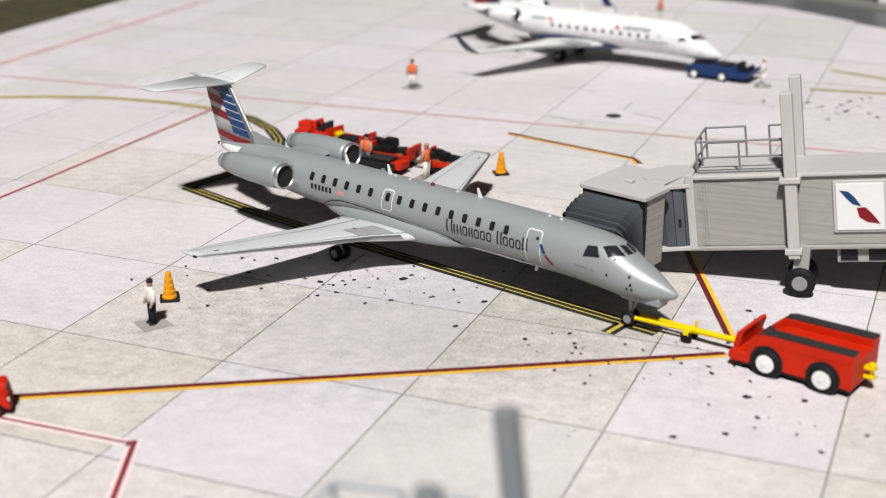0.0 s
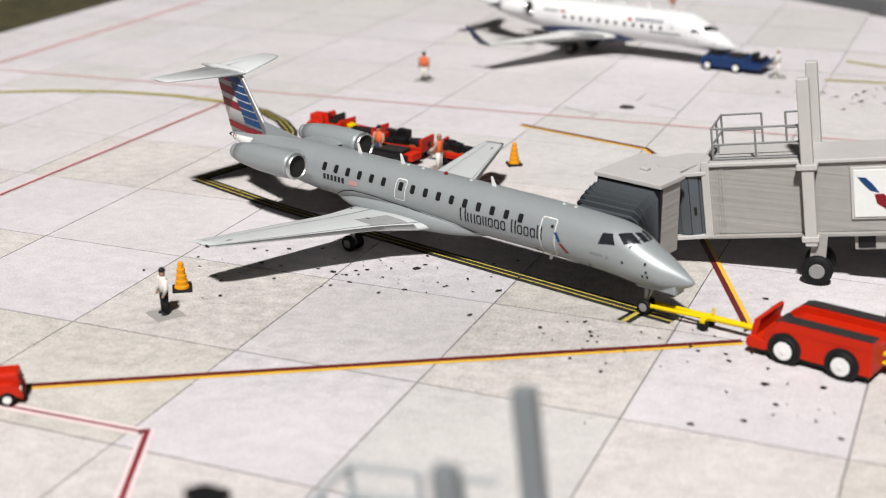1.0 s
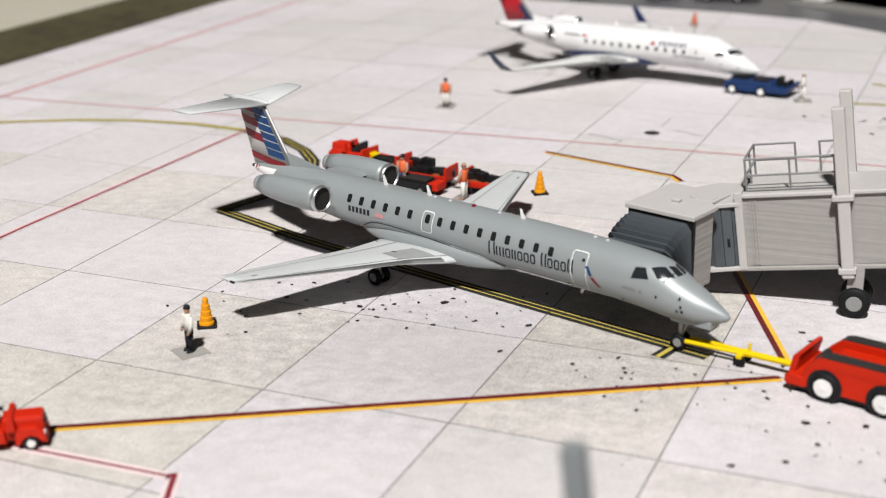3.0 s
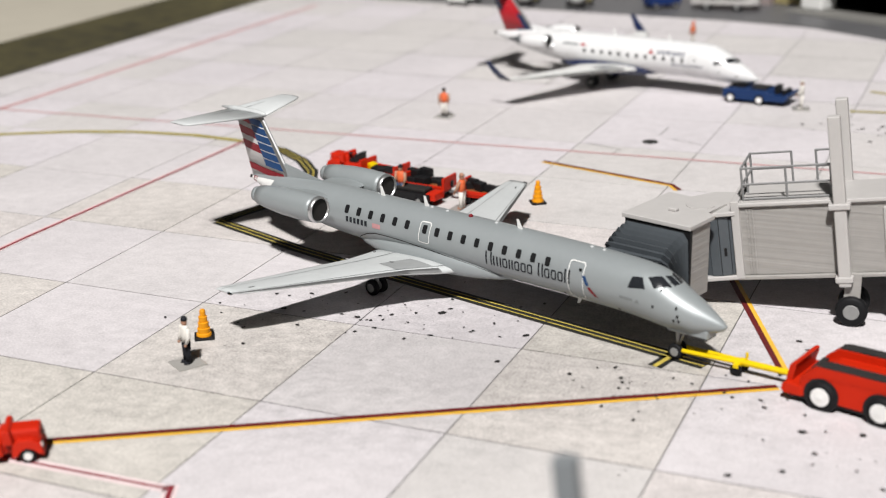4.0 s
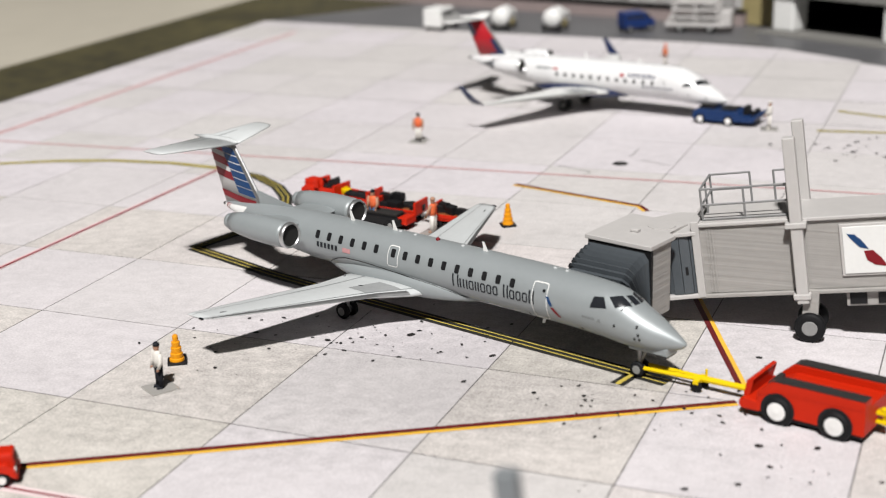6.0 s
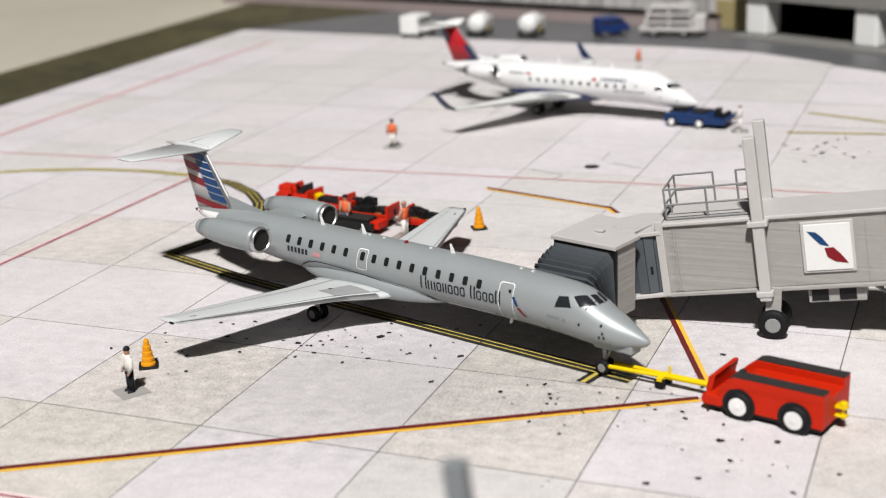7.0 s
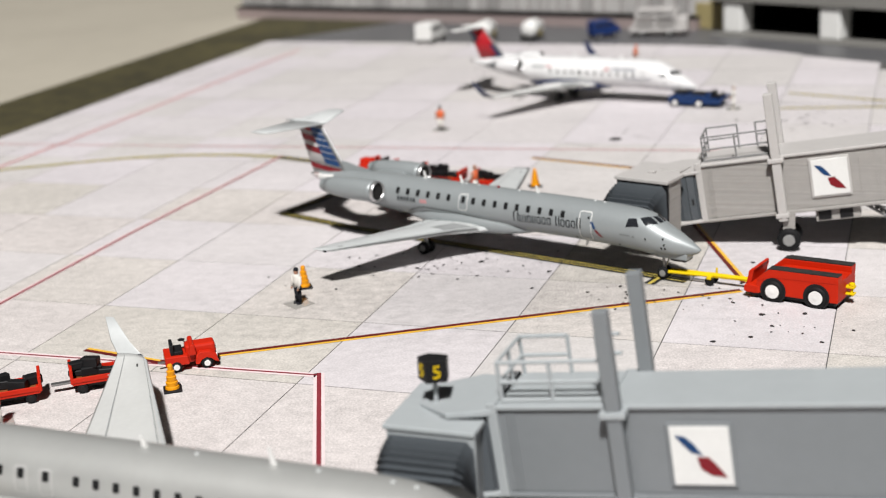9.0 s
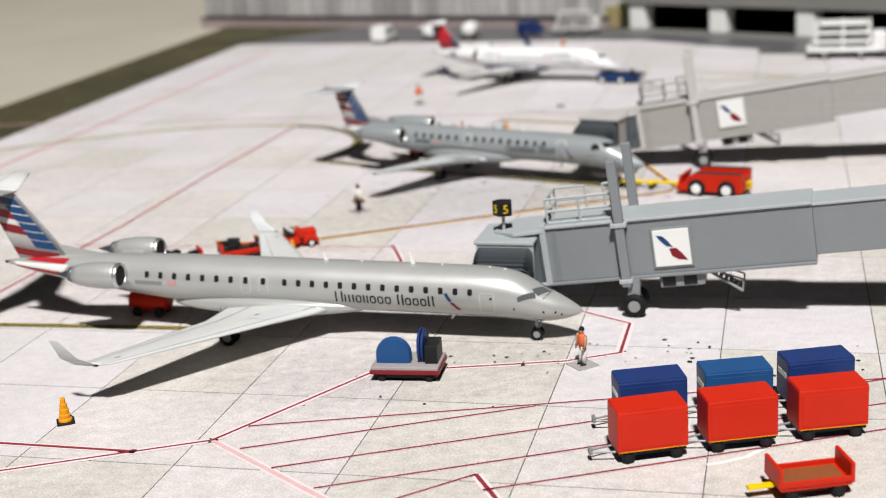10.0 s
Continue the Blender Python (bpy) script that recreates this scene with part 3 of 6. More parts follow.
def engine(root, x0, x1, y, z, r, paint, hot):
    """A rear-mounted jet engine with its pylon."""
    L = x1 - x0
    bm = B()
    lathe(bm, [(r * 0.80, L * 0.05), (r * 0.93, 0.12), (r, L * 0.12), (r * 1.04, L * 0.35), (r * 1.0, L * 0.6), (r * 0.86, L * 0.85), (r * 0.70, L)], (x0, y, z), "x", 28)
    nac = part("engine_nacelle", bm, paint, root, "", True)
    bm = B()
    lathe(bm, [(r * 0.80, 0.14), (r * 0.82, 0.05), (r * 0.87, -0.01), (r * 0.93, 0.03), (r * 0.985, 0.16), (r * 0.97, 0.22)], (x0, y, z), "x", 28)
    part("intake_lip", bm, M_CHROME, nac, "polished metal intake ring", True)
    bm = B()
    lathe(bm, [(r * 0.8, 0.1), (r * 0.795, 0.5), (r * 0.74, 0.52), (r * 0.2, 0.36), (r * 0.12, 0.2), (0.01, 0.14)], (x0, y, z), "x", 24)
    part("fan", bm, M_CHARCOAL, nac, "dark fan with pointed spinner")
    for k in range(12):
        t = 2 * math.pi * k / 12
        bm = B()
        c, s = math.cos(t), math.sin(t)
        c2, s2 = math.cos(t + 0.2), math.sin(t + 0.2)
        vs = [bm.verts.new(p) for p in ((x0 + 0.43, y + r * 0.2 * c, z + r * 0.2 * s), (x0 + 0.40, y + r * 0.74 * c, z + r * 0.74 * s), (x0 + 0.48, y + r * 0.74 * c2, z + r * 0.74 * s2), (x0 + 0.46, y + r * 0.2 * c2, z + r * 0.2 * s2))]
        bm.faces.new(vs)
        part("fan_blade", bm, M_SLATE, nac)
    bm = B()
    lathe(bm, [(r * 0.68, L - 0.04), (r * 0.56, L + 0.3), (r * 0.48, L + 0.32), (r * 0.36, L + 0.3), (0.02, L + (1.25 if hot is M_SLATE else 0.45))], (x0, y, z), "x", 24)
    part("exhaust", bm, hot, nac, "", True)
    bm = B()
    s = math.copysign(1, y)
    loft(bm, [wing_ring(0, x0 + L * 0.22, L * 0.62, z + 0.05, 0.34), wing_ring(s * (abs(y) - r * 0.7), x0 + L * 0.25, L * 0.55, z + 0.05, 0.3)])
    part("pylon", bm, paint, root)
    return nac


def mirror(v):
    return Vector((v.x, -v.y, v.z))


def airliner(label, x, y, heading, spec):
    root = thing("model_airliner", x, y, heading, label, "model aircraft", "parked model airliners")
    hull = Hull(spec["hull"])
    xa, xb = spec["hull"][0][0], spec["hull"][-1][0]
    xs = [xa + (xb - xa) * (k / 90) for k in range(91)]
    xs = sorted(set(xs + [xa + 0.06, xa + 0.14]))
    part("fuselage", hull.mesh(xs), spec["paint"], root, spec.get("hull_label", ""), True)
    # belly band or fairing under the wing
    f0, f1, fz, fr = spec["fairing"]
    bm = B()
    rings = []
    for k in range(17):
        t = k / 16
        w = math.sin(math.pi * min(1, max(0, 0.04 + t * 0.92))) ** 0.55
        ring = []
        for i in range(24):
            a = 2 * math.pi * i / 24
            ring.append(Vector((f0 + (f1 - f0) * t, fr * (0.15 + 0.85 * w) * math.copysign(abs(math.cos(a)) ** 0.7, math.cos(a)), fz + 0.62 * w * math.copysign(abs(math.sin(a)) ** 0.8, math.sin(a)))))
        rings.append(ring)
    loft(bm, rings)
    part("belly_fairing", bm, spec.get("belly", spec["paint"]), root, "", True)
    # wings
    for s in (1, -1):
        bm = B()
        rings = [wing_ring(*w) for w in spec["wing"]]
        loft(bm, rings if s > 0 else [[mirror(v) for v in r] for r in rings])
        wing = part("wing", bm, spec["wing_paint"], root, "", True)
        if "winglet" in spec:
            bm = B()
            rings = [wing_ring(*w) for w in spec["winglet"]]
            loft(bm, rings if s > 0 else [[mirror(v) for v in r] for r in rings])
            part("winglet", bm, spec["winglet_paint"], wing, "", True)
        # flap and aileron gaps on the upper face
        ws = spec["wing"]
        for i, (c0, c1, wd) in enumerate(((0.72, 0.735, 1), (0.09, 0.10, 1))):
            bm = B()

            def fn(u, v, c0=c0, c1=c1):
                t = 0.06 + v * 0.9
                k = min(len(ws) - 2, int(t * (len(ws) - 1)))
                q = t * (len(ws) - 1) - k
                yy, xl, ch, zz, th = [ws[k][j] * (1 - q) + ws[k + 1][j] * q for j in range(5)]
                c = c0 + (c1 - c0) * u
                return Vector((xl + c * ch, s * yy, zz + foil(c, th) + 0.012))

            quad_grid(bm, fn, 1, 10)
            part("flap_gap" if i == 0 else "leading_edge_seam", bm, M_PANEL, wing)
        # dark walkway by the root and a wing inspection port
        for c0, c1, t0, t1, nm in ((0.09, 0.40, 0.27, 0.49, "walkway"), (0.3, 0.34, 0.72, 0.73, "inspection_port"), (0.36, 0.41, 0.40, 0.42, "fuel_cap"), (0.0, 0.055, 0.26, 0.98, "leading_edge")):
            bm = B()

            def fn(u, v, c0=c0, c1=c1, t0=t0, t1=t1):
                t = t0 + (t1 - t0) * v
                k = min(len(ws) - 2, int(t * (len(ws) - 1)))
                q = t * (len(ws) - 1) - k
                yy, xl, ch, zz, th = [ws[k][j] * (1 - q) + ws[k + 1][j] * q for j in range(5)]
                c = c0 + (c1 - c0) * u
                return Vector((xl + c * ch, s * yy, zz + foil(c, th) + 0.014))

            quad_grid(bm, fn, 6, 4)
            part(nm, bm, {"walkway": spec.get("walkway", M_WALK), "leading_edge": spec.get("walkway", M_DULLMETAL)}.get(nm, M_BLACK), wing)
        # flap track bumps, wing light and a dark hatch by the root
        for t in (0.3, 0.5, 0.7):
            k = min(len(ws) - 2, int(t * (len(ws) - 1)))
            q = t * (len(ws) - 1) - k
            yy, xl, ch, zz, th = [ws[k][j] * (1 - q) + ws[k + 1][j] * q for j in range(5)]
            bm = B()
            lathe(bm, [(0.01, -0.6), (0.07, -0.35), (0.08, 0.1), (0.01, 0.45)], (xl + ch * 0.85, s * yy, zz - 0.1), "x", 10)
            part("flap_track", bm, spec["wing_paint"], wing, "", True)
        yy, xl, ch, zz, th = ws[-1]
        bm = B()
        lathe(bm, [(0.01, -0.15), (0.06, -0.05), (0.06, 0.1), (0.01, 0.2)], (xl + 0.1, s * yy, zz), "x", 10)
        part("tip_light", bm, M_GLASS, wing)
        main_gear(root, spec["main"][0], s * spec["main"][1], spec["main"][2], spec["main"][3])
        e = spec["engine"]
        engine(root, e[0], e[1], s * e[2], e[3], e[4], spec["engine_paint"], spec.get("exhaust", M_SLATE))
        # cockpit windows
        for name, cs in spec["cockpit"]:
            part(name, hull.patch_angle(cs, s), spec.get("glass", M_GLASS), root)
        # cabin windows
        runs, (wz0, wz1), ww, wh = spec["windows"]
        first, last = runs[0][0], runs[-1][1]
        for w0, w1, wn in runs:
            for k in range(wn):
                wx = w0 + (w1 - w0) * k / max(1, wn - 1)
                wz = wz0 + (wz1 - wz0) * (wx - first) / (last - first)
                part("cabin_window", hull.decal(wx - ww / 2, wx + ww / 2, wz - wh / 2, wz + wh / 2, s), M_BLACK, root)
        for d in spec["doors"]:
            door = part("door_outline", hull.frame_line(*d[:4], s, 0.04, 0.016), d[4], root)
            if d[3] - d[2] > 1.0:
                part("door_handle", hull.decal(d[0] + 0.12, d[0] + 0.26, d[3] - 0.36, d[3] - 0.24, s, 0.02), M_BLACK, door)
        # airline title as plain bars and rounded frames of its size and weight
        tx, tz, slope, lw, bars, tm = spec["title"]
        pos, k, sw = tx, spec["title_scale"], 0.22 * lw
        for kind in bars:
            if kind == " ":
                pos -= lw * 0.6
                continue
            wide = {"i": 0.24, "W": 0.95, "w": 1.2}.get(kind, 0.74) * lw
            tall = (0.54 if kind in "TW" else 0.40) * k
            z0 = tz + (pos - tx) * slope
            if kind == "o":
                part("title_mark", hull.frame_line(pos - wide, pos, z0, z0 + tall, s, sw * 0.85, 0.016, wide * 0.36), tm, root)
                pos -= wide + 0.17 * lw
                continue
            for off in {"i": (0,), "w": (0, wide / 2 - sw / 2, wide - sw)}.get(kind, (0, wide - sw)):
                p = pos - off
                part("title_mark", hull.patch([(p, z0), (p - sw, z0), (p - sw, z0 + tall), (p, z0 + tall)], s, 0.016, 3), tm, root)
            pos -= wide + 0.17 * lw
        if "seam" in spec:
            part("fairing_seam", hull.ribbon(spec["seam"], s), M_CHARCOAL, root)
        for cs, m in spec["marks"]:
            part("tail_mark" if cs[0][0] > 15 else "livery_mark", hull.patch(cs, s, 0.016), m, root)
    # fin with its stripes
    (bx0, bx1, bz), (tx0, tx1, tz), th = spec["fin"]
    bm = B()
    loft(bm, [wing_ring(0, bx0, bx1 - bx0, bz, th, vertical=True), wing_ring(0, tx0, tx1 - tx0, tz, th * 0.7, vertical=True)])
    fin = part("fin", bm, spec["fin_paint"], root, "", True)
    for s in (1, -1):
        for c0, c1, s0, s1, m in spec["fin_marks"]:
            bm = B()

            def fn(u, v):
                h = s0 + (s1 - s0) * v
                skew = spec.get("fin_skew", 0.0)
                c = c0 + (c1 - c0) * u
                hh = max(0.01, min(0.99, h + skew * (0.5 - c)))
                xl = bx0 + (tx0 - bx0) * hh
                ch = (bx1 - bx0) + ((tx1 - tx0) - (bx1 - bx0)) * hh
                t = th * (1 - 0.3 * hh)
                return Vector((xl + c * ch, s * (foil(c, t) + 0.012), bz + (tz - bz) * hh))

            quad_grid(bm, fn, 6, 2)
            part("fin_stripe", bm, m, fin)
        bm = B()

        def fn(u, v):
            hh = 0.04 + 0.94 * v
            ch = (bx1 - bx0) + ((tx1 - tx0) - (bx1 - bx0)) * hh
            return Vector((bx0 + (tx0 - bx0) * hh + 0.10 * u * ch, s * (foil(0.10 * u, th * (1 - 0.3 * hh)) + 0.015), bz + (tz - bz) * hh))

        quad_grid(bm, fn, 4, 4)
        part("fin_leading_edge", bm, M_DULLMETAL, fin)
    if "dorsal" in spec:
        d0, d1, dz0, dz1 = spec["dorsal"]
        bm = B()
        loft(bm, [[Vector((d0, 0.03, dz0 - 0.1)), Vector((d0, -0.03, dz0 - 0.1)), Vector((d0, -0.02, dz0)), Vector((d0, 0.02, dz0))], [Vector((d1, 0.16, dz0 - 0.3)), Vector((d1, -0.16, dz0 - 0.3)), Vector((d1, -0.07, dz1)), Vector((d1, 0.07, dz1))]])
        part("dorsal_fin", bm, spec["paint"], root)
    # tailplane
    for s in (1, -1):
        bm = B()
        rings = [wing_ring(*w) for w in spec["tailplane"]]
        loft(bm, rings if s > 0 else [[mirror(v) for v in r] for r in rings])
        tp = part("tailplane", bm, spec["wing_paint"], root, "", True)
        ws = spec["tailplane"]
        bm = B()

        def fn(u, v):
            yy, xl, ch, zz, t = [ws[0][j] * (1 - v) + ws[-1][j] * v for j in range(5)]
            c = 0.64 + 0.03 * u
            return Vector((xl + c * ch, s * yy, zz + foil(c, t) + 0.012))

        quad_grid(bm, fn, 1, 6)
        part("elevator_gap", bm, M_PANEL, tp)
    w = spec["tailplane"][0]
    bm = B()
    lathe(bm, [(0.02, -0.05), (0.13, 0.15), (0.19, 0.7), (0.17, w[2] * 0.8), (0.03, w[2] + 0.5)], (w[1], 0, w[3] + 0.07), "x", 16)
    part("tail_bullet", bm, spec["wing_paint"], root, "", True)
    nose_gear(root, 0.0, spec["nose_wheel"], spec["nose_top"], 0.2)
    if "seam" in spec:
        boxpart("nose_bay_plate", M_CHARCOAL, root, -1.45, -0.55, -0.42, 0.42, 1.16, 1.26, 0.03)
        boxpart("nose_bay", M_SILVER, root, -1.5, 0.35, -0.4, 0.4, 1.22, 1.6, 0.08)
    # aerials on the crown
    for ax, ah in spec["aerials"]:
        top = hull.at(ax, math.pi / 2)
        bm = B()
        loft(bm, [[top + Vector(p) for p in ((-0.12, -0.03, -0.05), (0.12, -0.03, -0.05), (0.12, 0.03, -0.05), (-0.12, 0.03, -0.05))], [top + Vector(p) for p in ((0.1, -0.015, ah), (0.2, -0.015, ah), (0.2, 0.015, ah), (0.1, 0.015, ah))]])
        part("aerial", bm, M_WHITEPLAIN, root)
    if "belly_aerial" in spec:
        low = hull.at(spec["belly_aerial"], -math.pi / 2)
        bm = B()
        loft(bm, [[low + Vector(p) for p in ((-0.1, -0.025, 0.05), (0.1, -0.025, 0.05), (0.1, 0.025, 0.05), (-0.1, 0.025, 0.05))], [low + Vector(p) for p in ((0.08, -0.015, -0.35), (0.2, -0.015, -0.35), (0.2, 0.015, -0.35), (0.08, 0.015, -0.35))]])
        part("aerial", bm, M_WHITEPLAIN, root)
    for ax in spec["domes"]:
        bm = B()
        top = hull.at(ax, math.pi / 2)
        lathe(bm, [(0.09, -0.03), (0.075, 0.03), (0.02, 0.05)], top, "z", 12)
        part("crown_light", bm, M_WINGGREY, root)
    if "beacon" in spec:
        bm = B()
        lathe(bm, [(0.1, -0.03), (0.1, 0.06), (0.03, 0.12)], hull.at(spec["beacon"], math.pi / 2), "z", 12)
        part("beacon", bm, M_REDPAINT, root, "dark red beacon")
    bm = B()
    e = spec["hull"][-1]
    lathe(bm, [(0.09, -0.05), (0.08, 0.25), (0.03, 0.3)], (e[0], 0, e[1]), "x", 12)
    part("tail_pipe", bm, M_CHARCOAL, root)
    # wipers
    for s in (1, -1):
        c = spec["cockpit"][1][1]
        p, q = hull.at(c[1][0] + 0.1, radians(72), 0.04), hull.at(c[0][0] - 0.25, radians(36), 0.04)
        bm = B()
        tube(bm, (p.x, p.y * s, p.z), (q.x, q.y * s, q.z), 0.018, n=5)
        part("wiper", bm, M_BLACK, root)
    for sx, sz in spec.get("sensors", ()):
        part("sensor_port", hull.decal(sx, sx + 0.09, sz, sz + 0.12, 1, 0.02), M_BLACK, root)
    return root


FLAG_ERJ = [(0.0, 0.5, s, s + 0.112, M_BLUEPAINT) for s in (0.86, 0.73, 0.60, 0.47, 0.34, 0.21)] + [(0.5, 1.0, s, s + 0.14, M_REDPAINT) for s in (0.85, 0.62, 0.39)] + [(0.0, 1.0, 0.05, 0.16, M_REDPAINT)]
LOGO = lambda x, z, k: [([(x + 0.42 * k, z + 0.52 * k), (x + 0.62 * k, z + 0.50 * k), (x + 0.33 * k, z + 0.02 * k), (x + 0.16 * k, z + 0.08 * k)], M_BLUEPAINT), ([(x + 0.30 * k, z - 0.04 * k), (x + 0.12 * k, z - 0.0 * k), (x - 0.34 * k, z - 0.5 * k), (x - 0.12 * k, z - 0.5 * k)], M_REDPAINT)]

ERJ = dict(
    hull=[(-2.13, 1.82, 0.03, 0.03), (-2.06, 1.81, 0.11, 0.11), (-1.92, 1.81, 0.21, 0.22), (-1.4, 1.88, 0.47, 0.48), (-0.95, 1.96, 0.68, 0.66), (-0.45, 2.08, 0.83, 0.80), (0.0, 2.20, 0.93, 0.93), (0.3, 2.30, 0.99, 1.03), (0.67, 2.40, 1.05, 1.11), (1.2, 2.50, 1.09, 1.14), (2.2, 2.585, 1.13, 1.145), (3.5, 2.64, 1.14, 1.145), (6, 2.69, 1.14, 1.14), (16.5, 2.71, 1.14, 1.14), (19.5, 2.80, 1.06, 1.04), (22, 2.98, 0.74, 0.72), (23.8, 3.13, 0.40, 0.40), (24.7, 3.20, 0.2, 0.2), (24.9, 3.21, 0.15, 0.15)],
    beacon=10.65, belly_aerial=4.7, exhaust=M_SILVER, paint=M_SILVER, belly=M_SILVER, wing_paint=M_WINGGREY, engine_paint=M_SILVER, fin_paint=M_FINWHITE,
    fairing=(8.0, 17.0, 1.78, 1.34), seam=[(16.75, -48), (16.5, -36), (16.0, -23), (15.4, -16), (14.6, -15), (13.8, -16), (12.05, -22), (10.15, -31), (8.9, -42), (8.2, -55)],
    wing=[(0.6, 10.3, 5.2, 1.55, 0.62), (1.6, 10.9, 4.5, 1.62, 0.55), (3.2, 12.1, 3.2, 1.74, 0.40), (9.6, 14.9, 1.4, 2.15, 0.16), (10.0, 15.2, 1.05, 2.18, 0.08)],
    main=(14.45, 2.2, 0.37, 1.7), engine=(17.75, 21.85, 2.3, 3.36, 0.65),
    cockpit=[("side_window", [(1.76, 17), (1.01, 26), (1.26, 47), (1.68, 42)]), ("windscreen", [(0.66, 35), (0.10, 62), (0.60, 69), (1.06, 51)]), ("windscreen", [(0.06, 70), (-0.02, 88), (0.40, 88), (0.53, 74)])],
    windows=([(17.3, 13.51, 6), (12.45, 12.45, 1), (11.74, 5.68, 9)], (3.19, 3.12), 0.26, 0.36),
    doors=[(12.12, 12.76, 2.55, 3.47, M_WHITEPLAIN), (3.84, 4.62, 1.82, 3.42, M_WHITEPLAIN)],
    title=(8.92, 2.36, -0.02, 0.37, "Wwoiiooo ToooT", M_LETTER), title_scale=1.08,
    marks=LOGO(3.42, 2.52, 0.8) + [([(17.3 - 0.24 * k, 2.62), (17.15 - 0.24 * k, 2.62), (17.15 - 0.24 * k, 2.88), (17.3 - 0.24 * k, 2.88)], M_LETTER) for k in range(6)] + [([(15.6, 2.64), (15.1, 2.64), (15.1, 2.86), (15.6, 2.86)], M_PALERED), ([(2.1, 2.42), (1.5, 2.4), (1.5, 2.5), (2.1, 2.52)], M_PANEL), ([(1.4, 2.36), (1.2, 2.35), (1.25, 2.5), (1.32, 2.5)], M_PANEL), ([(24.88, 3.12), (23.3, 2.85), (22.9, 3.44), (24.88, 3.3)], M_WHITEPLAIN), ([(24.6, 3.03), (23.0, 2.72), (22.4, 2.5), (24.0, 2.93)], M_REDPAINT), ([(24.75, 3.05), (24.45, 3.02), (24.35, 3.36), (24.7, 3.34)], M_REDPAINT)],
    fin=((21.9, 25.0, 3.35), (24.0, 26.0, 6.45), 0.34), fin_marks=FLAG_ERJ, fin_skew=-0.10, dorsal=(19.2, 23.0, 3.72, 4.35),
    tailplane=[(0.0, 23.75, 2.8, 6.50, 0.28), (3.5, 25.15, 1.5, 6.54, 0.2), (3.75, 25.35, 1.2, 6.55, 0.1)],
    nose_wheel=0.33, nose_top=1.75, aerials=[(15.9, 0.45), (13.2, 0.45), (7.9, 0.4)], domes=(9.2, 4.2, 3.6, 12.0, 12.9), sensors=((-0.37, 2.36), (-0.45, 2.05), (-0.3, 1.86), (-0.5, 1.86), (0.55, 2.3), (2.2, 1.75), (4.9, 1.8)),
)
